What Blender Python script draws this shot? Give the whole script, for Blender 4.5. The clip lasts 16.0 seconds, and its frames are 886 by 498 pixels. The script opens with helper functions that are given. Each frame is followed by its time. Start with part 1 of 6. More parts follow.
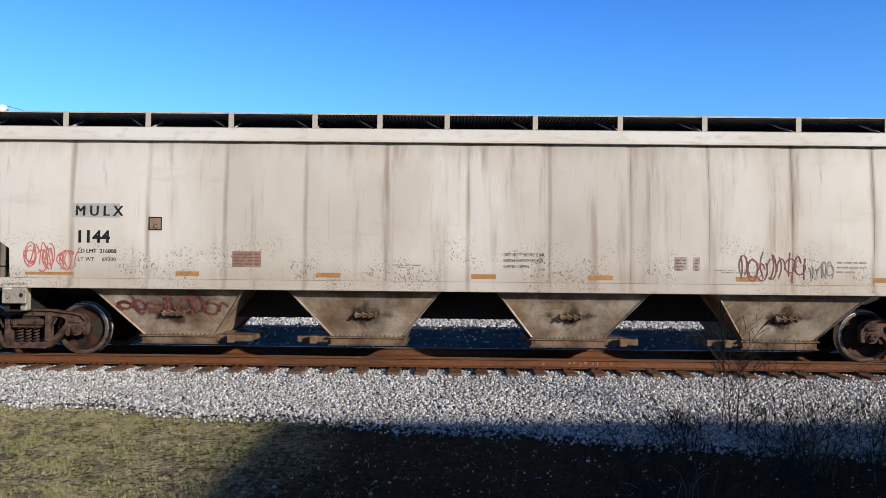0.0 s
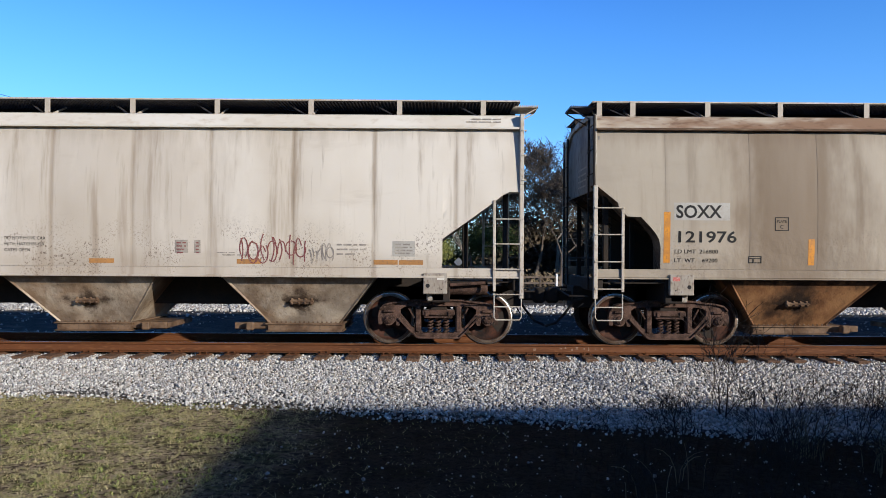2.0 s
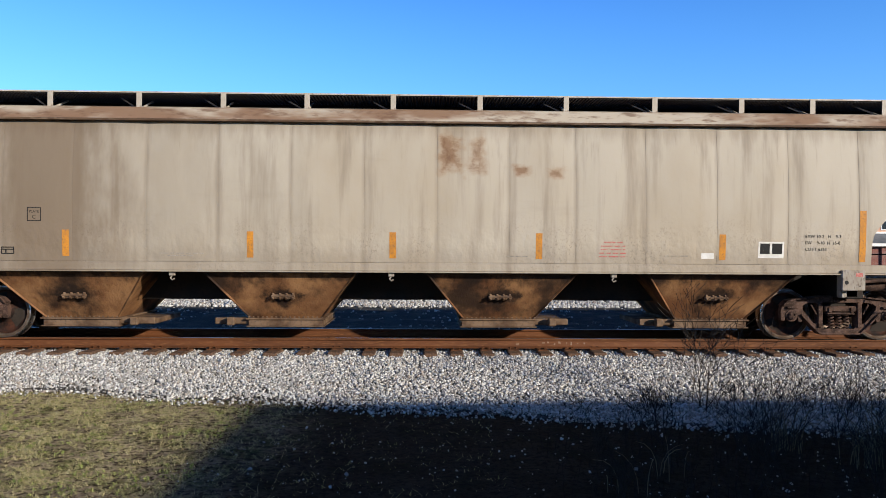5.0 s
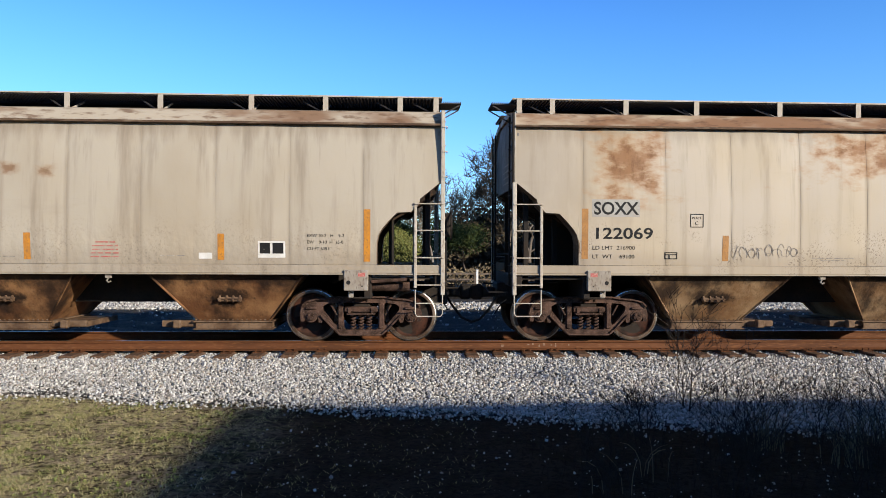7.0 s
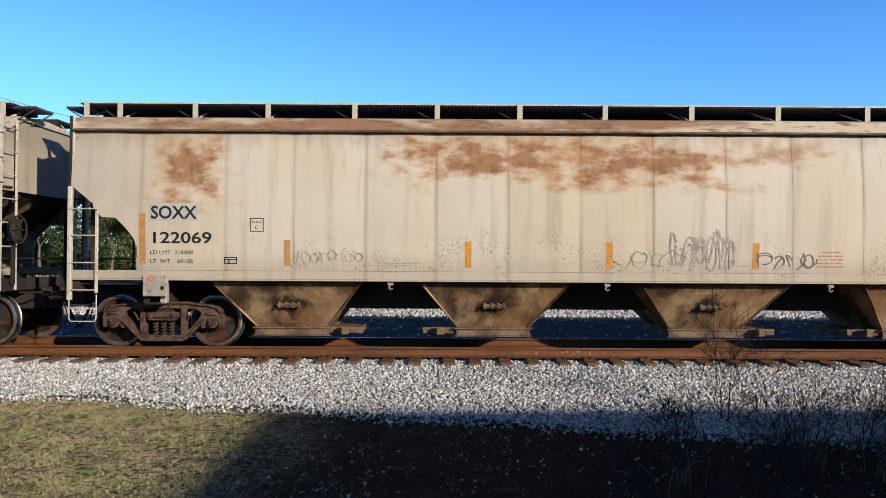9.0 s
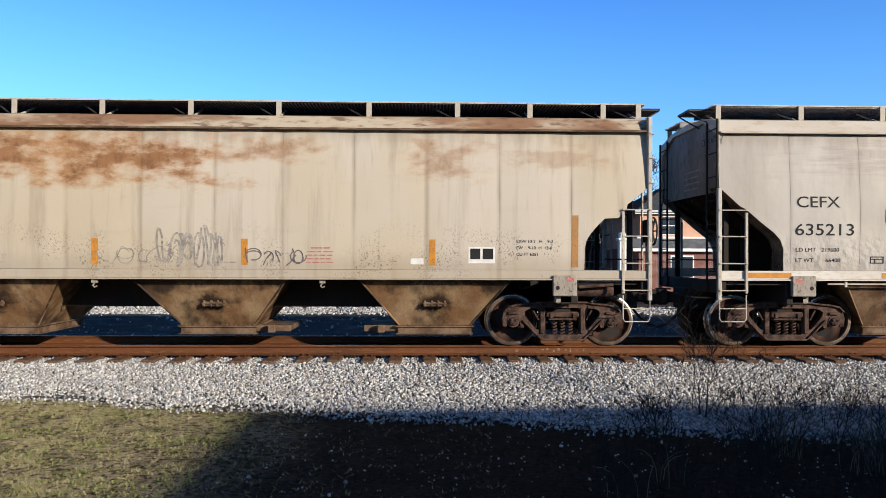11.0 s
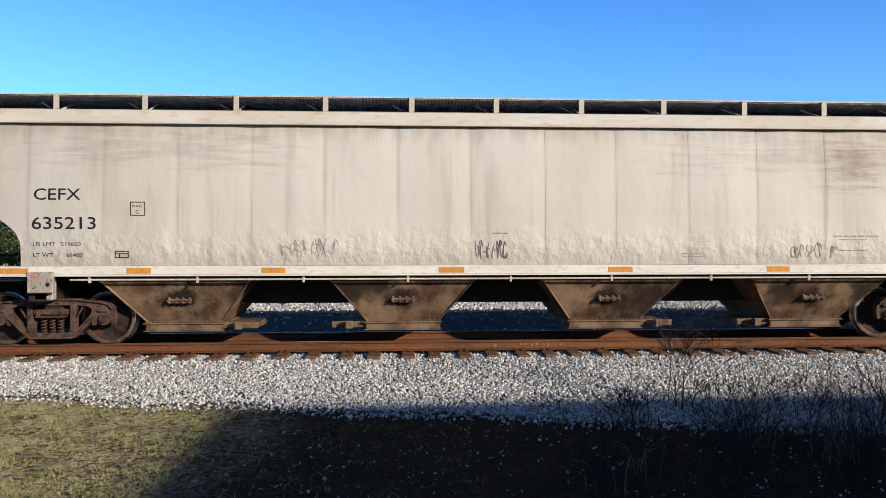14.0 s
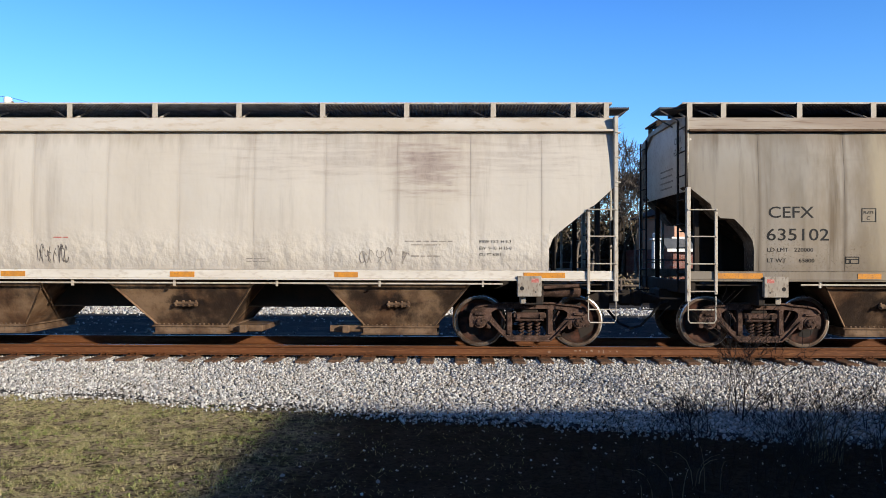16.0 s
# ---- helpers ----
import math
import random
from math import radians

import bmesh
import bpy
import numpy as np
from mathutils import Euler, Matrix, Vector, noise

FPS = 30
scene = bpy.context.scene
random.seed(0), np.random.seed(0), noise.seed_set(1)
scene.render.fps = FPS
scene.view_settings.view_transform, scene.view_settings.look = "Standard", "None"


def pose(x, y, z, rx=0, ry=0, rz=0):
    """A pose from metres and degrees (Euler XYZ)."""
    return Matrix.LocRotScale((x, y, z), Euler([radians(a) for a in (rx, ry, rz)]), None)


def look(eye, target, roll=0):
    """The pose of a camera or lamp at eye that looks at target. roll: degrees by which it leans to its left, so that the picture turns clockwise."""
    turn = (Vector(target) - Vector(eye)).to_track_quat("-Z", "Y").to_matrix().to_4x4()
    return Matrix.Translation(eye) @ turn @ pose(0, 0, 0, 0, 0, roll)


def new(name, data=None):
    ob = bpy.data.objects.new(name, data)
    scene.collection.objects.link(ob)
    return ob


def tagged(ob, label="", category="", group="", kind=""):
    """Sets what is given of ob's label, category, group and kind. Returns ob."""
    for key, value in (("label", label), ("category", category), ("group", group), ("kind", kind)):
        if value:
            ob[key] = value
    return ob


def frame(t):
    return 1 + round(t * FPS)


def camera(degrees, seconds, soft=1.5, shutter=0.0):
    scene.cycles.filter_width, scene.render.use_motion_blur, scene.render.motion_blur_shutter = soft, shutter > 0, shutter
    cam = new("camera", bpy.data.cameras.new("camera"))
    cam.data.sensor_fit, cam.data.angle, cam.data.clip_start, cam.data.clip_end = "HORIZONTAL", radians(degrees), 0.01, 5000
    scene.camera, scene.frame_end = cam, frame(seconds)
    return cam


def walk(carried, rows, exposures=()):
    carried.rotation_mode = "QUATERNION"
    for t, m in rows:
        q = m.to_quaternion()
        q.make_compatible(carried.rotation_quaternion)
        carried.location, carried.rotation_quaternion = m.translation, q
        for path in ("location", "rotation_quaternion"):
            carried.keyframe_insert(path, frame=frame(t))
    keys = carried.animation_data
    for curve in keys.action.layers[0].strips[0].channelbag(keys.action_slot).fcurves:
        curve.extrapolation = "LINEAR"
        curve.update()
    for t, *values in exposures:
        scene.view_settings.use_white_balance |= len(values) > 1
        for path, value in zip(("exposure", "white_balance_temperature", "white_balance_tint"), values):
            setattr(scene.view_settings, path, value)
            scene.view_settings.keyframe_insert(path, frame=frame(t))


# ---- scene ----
# ---------- camera ----------
cam = camera(62.6, 16.0, soft=0.55, shutter=0.0)
EYE = (0.0, 0.0, 2.2)
CAMERA_ROWS = [
    (0.0, 0.45, 1.49, -0.56), (0.5, 1.05, 1.61, -0.38), (1.0, 0.89, 1.18, -0.26), (1.5, 0.53, 0.92, -0.25),
    (2.0, -0.21, 0.42, -0.34), (2.5, -0.78, 0.15, -0.36), (3.0, -1.25, 0.17, -0.42), (3.5, -1.49, -0.01, -0.44),
    (6.0, -1.60, 0.11, -0.24), (6.5, -2.35, 0.19, -0.23), (7.0, -2.73, 0.18, -0.25), (7.5, -2.71, 0.21, -0.28),
    (8.0, -2.23, 0.53, -0.21), (8.2, -1.66, 0.57, -0.24), (10.3, 0.40, 0.92, -0.33), (10.5, -0.16, 0.92, -0.30), (11.0, -1.62, 0.56, -0.21), (11.5, -2.36, 0.46, -0.18),
    (12.0, -3.11, 0.45, -0.14), (12.5, -3.54, 0.31, -0.04), (13.0, -3.75, 0.31, 0.05), (13.5, -3.65, 0.24, 0.09),
    (14.0, -3.34, 0.20, 0.09), (14.5, -2.20, 0.30, 0.0), (15.0, -0.66, 0.25, -0.02), (15.5, 0.07, 0.32, -0.04),
    (16.0, 0.88, 0.60, -0.17)]
walk(cam, [(t, pose(*EYE, 90 + p, r, y)) for t, y, p, r in CAMERA_ROWS],
     [(0.0, -0.11, 6220, 10), (3.5, -0.11, 6220, 10), (6.0, 0.05, 6600, 9), (16.0, 0.05, 6600, 9)])

# ---------- world and sun ----------
SUN_TURN, SUN_HEIGHT = 45.0, 17.0      # the sun stands behind the camera, to its right
world = bpy.data.worlds.new("sky")
scene.world = world
world.use_nodes = True
wn = world.node_tree.nodes
sky = wn.new("ShaderNodeTexSky")
sky.sky_type = "NISHITA"
sky.sun_disc = False
sky.sun_elevation = radians(SUN_HEIGHT)
sky.sun_rotation = radians(180 - SUN_TURN)
sky.air_density, sky.dust_density, sky.ozone_density = 1.0, 0.3, 3.0
wn["Background"].inputs["Strength"].default_value = 0.26
tint = wn.new("ShaderNodeMix")           # a clean, deep blue winter sky
tint.data_type, tint.blend_type = "RGBA", "MULTIPLY"
tint.inputs[0].default_value = 1.0
world.node_tree.links.new(sky.outputs[0], tint.inputs[6])
height = wn.new("ShaderNodeSeparateXYZ")     # darkened steeply towards the zenith, out of view, to cut the fill in shadows
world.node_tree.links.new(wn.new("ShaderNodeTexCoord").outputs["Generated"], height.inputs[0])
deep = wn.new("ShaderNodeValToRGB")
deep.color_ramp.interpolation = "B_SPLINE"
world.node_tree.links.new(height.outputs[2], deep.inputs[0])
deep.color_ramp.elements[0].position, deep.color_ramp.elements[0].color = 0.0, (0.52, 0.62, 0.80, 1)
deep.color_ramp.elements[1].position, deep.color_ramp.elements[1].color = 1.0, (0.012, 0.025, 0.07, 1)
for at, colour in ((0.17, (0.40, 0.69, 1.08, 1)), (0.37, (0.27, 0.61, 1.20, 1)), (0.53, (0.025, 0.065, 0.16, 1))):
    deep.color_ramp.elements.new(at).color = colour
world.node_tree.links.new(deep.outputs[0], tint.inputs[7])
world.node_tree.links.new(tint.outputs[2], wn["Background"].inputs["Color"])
sun = new("sun", bpy.data.lights.new("sun", "SUN"))
sun.data.energy, sun.data.angle, sun.data.color = 5.9, radians(0.75), (1.0, 0.905, 0.765)
sun_dir = Vector((-math.sin(radians(SUN_TURN)) * math.cos(radians(SUN_HEIGHT)),
                  math.cos(radians(SUN_TURN)) * math.cos(radians(SUN_HEIGHT)), -math.sin(radians(SUN_HEIGHT))))
sun.matrix_world = look((30, -30, 20), Vector((30, -30, 20)) + sun_dir)

# ---------- plan ----------
YT = 13.85          # middle of the track
ZR = 0.60           # top of the rail
HALF = 1.55         # half width of a car
L = 18.45           # length of a car body
R_WHEEL = 0.457
rnd = random.Random(7)


# ---------- mesh building ----------
class Geo:
    """Collects vertices and faces for one mesh."""

    def __init__(self):
        self.v, self.f, self.m = [], [], []

    def add(self, verts, faces, mat=0):
        n = len(self.v)
        self.v += [tuple(p) for p in verts]
        self.f += [tuple(n + i for i in q) for q in faces]
        self.m += [mat] * len(faces)
        return self

    def box(self, x0, x1, y0, y1, z0, z1, bev=0.0, mat=0, turn=None):
        lo, hi = (x0, y0, z0), (x1, y1, z1)
        b = min(bev, (x1 - x0) * 0.45, (y1 - y0) * 0.45, (z1 - z0) * 0.45)
        if b <= 0:
            vs = [(x, y, z) for x in (x0, x1) for y in (y0, y1) for z in (z0, z1)]
            fs = [(0, 1, 3, 2), (4, 6, 7, 5), (0, 4, 5, 1), (2, 3, 7, 6), (0, 2, 6, 4), (1, 5, 7, 3)]
        else:
            vs, key = [], {}
            for s in ((a, c, d) for a in (0, 1) for c in (0, 1) for d in (0, 1)):
                for ax in range(3):
                    p = []
                    for k in range(3):
                        e = hi[k] if s[k] else lo[k]
                        if k != ax:
                            e += -b if s[k] else b
                        p.append(e)
                    key[s, ax] = len(vs)
                    vs.append(tuple(p))
            fs = []
            for ax in range(3):
                o = [k for k in range(3) if k != ax]
                for side in (0, 1):
                    ring = []
                    for c, d in ((0, 0), (1, 0), (1, 1), (0, 1)):
                        s = [0, 0, 0]
                        s[ax], s[o[0]], s[o[1]] = side, c, d
                        ring.append(key[tuple(s), ax])
                    fs.append(tuple(ring))
                for c in (0, 1):
                    for d in (0, 1):
                        s0, s1 = [0, 0, 0], [0, 0, 0]
                        s0[ax], s1[ax] = 0, 1
                        for s in (s0, s1):
                            s[o[0]], s[o[1]] = c, d
                        s0, s1 = tuple(s0), tuple(s1)
                        fs.append((key[s0, o[0]], key[s1, o[0]], key[s1, o[1]], key[s0, o[1]]))
            for s in ((a, c, d) for a in (0, 1) for c in (0, 1) for d in (0, 1)):
                fs.append(tuple(key[s, ax] for ax in range(3)))
        if turn is not None:
            vs = [tuple(turn @ Vector(p)) for p in vs]
        return self.add(vs, fs, mat)

    def beam(self, p, q, w, h, bev=0.0, mat=0):
        """A bar from p to q, w wide across and h high."""
        p, q = Vector(p), Vector(q)
        d = q - p
        turn = Matrix.Translation(p) @ d.to_track_quat("X", "Z").to_matrix().to_4x4()
        return self.box(0, d.length, -w / 2, w / 2, -h / 2, h / 2, bev, mat, turn)

    def tube(self, pts, r, n=6, mat=0, caps=True):
        pts = [Vector(p) for p in pts]
        rs = r if isinstance(r, (list, tuple)) else [r] * len(pts)
        vs, fs = [], []
        for i, p in enumerate(pts):
            d = (pts[min(i + 1, len(pts) - 1)] - pts[max(i - 1, 0)]).normalized()
            a = d.orthogonal().normalized() if i == 0 else (a - d * a.dot(d)).normalized()
            b = d.cross(a)
            for k in range(n):
                w = 2 * math.pi * k / n
                vs.append(p + (a * math.cos(w) + b * math.sin(w)) * rs[i])
        for i in range(len(pts) - 1):
            for k in range(n):
                fs.append((i * n + k, i * n + (k + 1) % n, (i + 1) * n + (k + 1) % n, (i + 1) * n + k))
        if caps:
            fs += [tuple(range(n))[::-1], tuple((len(pts) - 1) * n + k for k in range(n))]
        return self.add(vs, fs, mat)

    def lathe(self, profile, n=32, centre=(0, 0, 0), mats=None):
        """profile: (radius, y); turned about the y axis."""
        vs, fs, ms = [], [], []
        for r, y in profile:
            for k in range(n):
                w = 2 * math.pi * k / n
                vs.append((centre[0] + r * math.cos(w), centre[1] + y, centre[2] + r * math.sin(w)))
        for i in range(len(profile) - 1):
            for k in range(n):
                fs.append((i * n + k, i * n + (k + 1) % n, (i + 1) * n + (k + 1) % n, (i + 1) * n + k))
                ms.append(mats[i] if mats else 0)
        if profile[0][0] > 0.001:
            fs.append(tuple(range(n)))
            ms.append(mats[0] if mats else 0)
        if profile[-1][0] > 0.001:
            fs.append(tuple((len(profile) - 1) * n + k for k in range(n)))
            ms.append(mats[-1] if mats else 0)
        base = len(self.m)
        self.add(vs, fs)
        self.m[base:] = ms
        return self

    def prism(self, outline, y0, y1, mat=0):
        """An outline in x and z, drawn out from y0 to y1."""
        n = len(outline)
        vs = [(x, y0, z) for x, z in outline] + [(x, y1, z) for x, z in outline]
        fs = [tuple(range(n)), tuple(range(n, 2 * n))[::-1]]
        fs += [(i, (i + 1) % n, n + (i + 1) % n, n + i) for i in range(n)]
        return self.add(vs, fs, mat)

    def prism_x(self, outline, x0, x1, mat=0):
        """An outline in y and z, drawn out from x0 to x1."""
        n = len(outline)
        vs = [(x0, y, z) for y, z in outline] + [(x1, y, z) for y, z in outline]
        fs = [tuple(range(n)), tuple(range(n, 2 * n))[::-1]]
        fs += [(i, (i + 1) % n, n + (i + 1) % n, n + i) for i in range(n)]
        return self.add(vs, fs, mat)

    def mesh(self, name, mats, angle=35, fix=True):
        me = bpy.data.meshes.new(name)
        me.from_pydata(self.v, [], self.f)
        for m in mats if isinstance(mats, (list, tuple)) else [mats]:
            me.materials.append(m)
        if any(self.m):
            me.polygons.foreach_set("material_index", self.m)
        if fix:
            bm = bmesh.new()
            bm.from_mesh(me)
            bmesh.ops.recalc_face_normals(bm, faces=bm.faces)
            bm.to_mesh(me)
            bm.free()
        me.polygons.foreach_set("use_smooth", [True] * len(me.polygons))
        me.set_sharp_from_angle(angle=radians(angle))
        me.update()
        return me


def part(name, geo, material, parent, label="", m=None):
    """Links a Geo or a ready mesh as one mesh object under a thing or part."""
    me = geo.mesh(name, material) if isinstance(geo, Geo) else geo
    ob = new(name, me)
    ob.parent = parent
    if m is not None:
        ob.matrix_basis = m
    if label:
        tagged(ob, label)
    return ob


def thing(name, label, category, group="", m=None):
    ob = tagged(new(name), label, category, group)
    ob.empty_display_size = 0.2
    if m is not None:
        ob.matrix_basis = m
    return ob


def solid(name, geo, material, label, category, group="", kind="", m=None):
    me = geo.mesh(name, material) if isinstance(geo, Geo) else geo
    ob = tagged(new(name, me), label, category, group, kind)
    if m is not None:
        ob.matrix_basis = m
    return ob


# ---------- materials ----------
class Nodes:
    def __init__(self, name):
        self.mat = bpy.data.materials.new(name)
        self.mat.use_nodes = True
        self.t = self.mat.node_tree
        self.b = self.t.nodes["Principled BSDF"]
        self.obj = self.n("ShaderNodeTexCoord").outputs["Object"]
        self.geom = self.n("ShaderNodeNewGeometry")

    def n(self, kind, **values):
        nd = self.t.nodes.new(kind)
        for k, v in values.items():
            nd.inputs[k.replace("_", " ")].default_value = v
        return nd

    def to(self, a, b):
        self.t.links.new(a, b)

    def noise(self, scale, stretch=(1, 1, 1), detail=4, rough=0.55, at=None, shift=(0, 0, 0)):
        mp = self.n("ShaderNodeMapping")
        mp.inputs["Scale"].default_value = stretch
        mp.inputs["Location"].default_value = shift
        self.to(at or self.obj, mp.inputs["Vector"])
        nz = self.n("ShaderNodeTexNoise", Scale=scale, Detail=detail, Roughness=rough)
        self.to(mp.outputs[0], nz.inputs["Vector"])
        return nz.outputs["Fac"]

    def ramp(self, x, a, b, lo=0.0, hi=1.0):
        r = self.n("ShaderNodeMapRange")
        r.interpolation_type = "SMOOTHSTEP"
        for k, v in zip(("From Min", "From Max", "To Min", "To Max"), (a, b, lo, hi)):
            r.inputs[k].default_value = v
        self.to(x, r.inputs["Value"])
        return r.outputs[0]

    def math(self, op, a, b):
        m = self.n("ShaderNodeMath")
        m.operation = op
        for s, v in zip(m.inputs, (a, b)):
            if isinstance(v, (int, float)):
                s.default_value = v
            else:
                self.to(v, s)
        return m.outputs[0]

    def mix(self, fac, a, b):
        m = self.n("ShaderNodeMix")
        m.data_type = "RGBA"
        for s, v in ((m.inputs[0], fac), (m.inputs[6], a), (m.inputs[7], b)):
            if isinstance(v, (int, float)):
                s.default_value = v
            elif isinstance(v, tuple):
                s.default_value = (*v, 1)
            else:
                self.to(v, s)
        return m.outputs[2]

    def done(self, colour, rough=0.7, metal=0.0, bump=None, depth=0.01, strength=0.5, gloss=0.2):
        for s, v in ((self.b.inputs["Base Color"], colour), (self.b.inputs["Roughness"], rough)):
            if isinstance(v, (int, float)):
                s.default_value = v
            elif isinstance(v, tuple):
                s.default_value = (*v, 1)
            else:
                self.to(v, s)
        self.b.inputs["Metallic"].default_value = metal
        self.b.inputs["Specular IOR Level"].default_value = gloss
        if bump is not None:
            bp = self.n("ShaderNodeBump", Strength=strength, Distance=depth)
            self.to(bump, bp.inputs["Height"])
            self.to(bp.outputs[0], self.b.inputs["Normal"])
        return self.mat


def surface(name, a, b, c=None, scale=4.0, fine=30.0, stretch=(1, 1, 1), rough=0.75, metal=0.0, depth=0.004, lo=0.35, hi=0.65):
    """Two colours in large blotches, a third in fine grain, and a fine relief."""
    k = Nodes(name)
    big, small = k.noise(scale, stretch), k.noise(fine, stretch, 3)
    col = k.mix(k.ramp(big, lo, hi), a, b)
    if c:
        col = k.mix(k.ramp(small, 0.5, 0.72, 0, 0.8), col, c)
    return k.done(col, k.ramp(big, 0.3, 0.7, rough - 0.08, min(1, rough + 0.1)), metal, small, depth)


def car_paint(name, base, dark, warm, streak=0.5, rust=(), rust_colour=(0.22, 0.085, 0.03), specks=0.6, seed=0.0, dents=0.0, grime=(), seams=(), soot=0.0, seam_dirt=0.6, rust_grain=(0.9, 1, 1.3)):
    k = Nodes(name)
    sep = k.n("ShaderNodeSeparateXYZ")
    k.to(k.obj, sep.inputs[0])
    x, z = sep.outputs[0], sep.outputs[2]
    s = (seed, seed * 2, seed)
    blot = k.noise(0.55, (1, 1, 0.6), 3, shift=s)
    run = k.noise(3.2, (1, 1, 0.07), 5, 0.62, shift=s)
    thin = k.noise(11.0, (1, 1, 0.05), 4, 0.6, shift=s)
    smear = k.noise(1.6, (0.35, 1, 1.6), 5, 0.65, shift=s)
    fine = k.noise(26.0, (1, 1, 1), 3, shift=s)
    col = k.mix(k.ramp(blot, 0.40, 0.66, 0, 0.75), base, warm)
    col = k.mix(k.ramp(run, 0.50, 0.74, 0, streak), col, dark)
    col = k.mix(k.ramp(thin, 0.58, 0.80, 0, streak * 0.55), col, tuple(q * 0.75 for q in dark))
    col = k.mix(k.ramp(smear, 0.56, 0.78, 0, streak * 0.25), col, dark)
    # broad dirty areas
    for i, (x0, x1, amount, colour) in enumerate(grime):
        d = k.math("DIVIDE", k.math("ABSOLUTE", k.math("SUBTRACT", x, (x0 + x1) / 2), 0), (x1 - x0) / 2)
        body = k.math("SUBTRACT", k.noise(0.9, (1, 1, 0.35), 5, 0.65, shift=(2.3 * i + seed, 0, 4)), k.math("MULTIPLY", d, 0.28))
        col = k.mix(k.ramp(body, 0.08, 0.42, 0, amount), col, colour)
    # soft dark stains along the welded seams, and run-off under the gutter
    if seams:
        near = k.math("ABSOLUTE", k.math("SUBTRACT", x, seams[0]), 0)
        for q in seams[1:]:
            near = k.math("MINIMUM", near, k.math("ABSOLUTE", k.math("SUBTRACT", x, q), 0))
        drift = k.ramp(k.noise(1.7, (2, 1, 0.5), 3, shift=s), 0.30, 0.62, 0.25, 1.0)
        col = k.mix(k.math("MULTIPLY", k.ramp(near, 0.065, 0.012, 0, seam_dirt), drift), col, dark)
    if soot:
        drip = k.noise(4.5, (1, 1, 0.10), 5, 0.65, shift=(seed, 3, 1))
        depth_ = k.math("SUBTRACT", k.math("ADD", z, k.math("MULTIPLY", drip, 0.9)), 0.45)
        col = k.mix(k.ramp(depth_, 3.38, 3.78, 0, soot), col, (0.13, 0.085, 0.05))
    # splashed dirt along the lower part
    spot = k.noise(30.0, (1, 1, 0.8), 5, 0.75, shift=s)
    zone = k.ramp(k.noise(1.5, (1, 1, 1), 3, shift=s), 0.44, 0.62)
    low = k.math("MULTIPLY", k.ramp(z, 2.35, 1.60), zone)
    col = k.mix(k.math("MULTIPLY", k.math("MULTIPLY", k.ramp(spot, 0.54, 0.60), low), specks), col, (0.085, 0.055, 0.035))
    col = k.mix(k.math("MULTIPLY", k.ramp(z, 1.75, 1.36), 0.35), col, dark)
    # patches of rust
    for i, (x0, x1, z0, z1, amount) in enumerate(rust):
        cx, cz = (x0 + x1) / 2, (z0 + z1) / 2
        dx = k.math("DIVIDE", k.math("ABSOLUTE", k.math("SUBTRACT", x, cx), 0), (x1 - x0) / 2)
        dz = k.math("DIVIDE", k.math("ABSOLUTE", k.math("SUBTRACT", z, cz), 0), (z1 - z0) / 2)
        edge = k.math("MAXIMUM", dx, dz)
        patch = k.noise(2.6, rust_grain, 5, 0.62, shift=(i * 3.1 + seed, 0, 1.7 * i))
        body = k.math("SUBTRACT", patch, k.math("MULTIPLY", edge, 0.26))
        col = k.mix(k.ramp(body, 0.10, 0.36, 0, amount * 0.6), col, tuple(q * w for q, w in zip(rust_colour, (1.5, 1.62, 1.5))))
        col = k.mix(k.ramp(body, 0.24, 0.46, 0, amount), col, rust_colour)
        grain = k.noise(9.0, (1, 1, 0.5), 5, 0.7, shift=(i, seed, 0))
        col = k.mix(k.math("MULTIPLY", k.ramp(body, 0.28, 0.46, 0, amount * 0.8), k.ramp(grain, 0.42, 0.68)), col, tuple(q * 0.6 for q in rust_colour))
    relief = k.math("ADD", k.math("MULTIPLY", fine, 0.15), k.math("MULTIPLY", k.noise(2.3, (1, 1, 0.6), 3, shift=s), 1.0 + dents))
    if dents:
        crumple = k.math("MULTIPLY", k.ramp(z, 2.25, 1.55), k.noise(5.5, (1, 1, 0.8), 3, 0.5, shift=s))
        relief = k.math("ADD", relief, k.math("MULTIPLY", crumple, dents * 7.0))
    return k.done(col, k.ramp(run, 0.3, 0.8, 0.55, 0.78), 0.0, relief, 0.012, 0.35, 0.22)


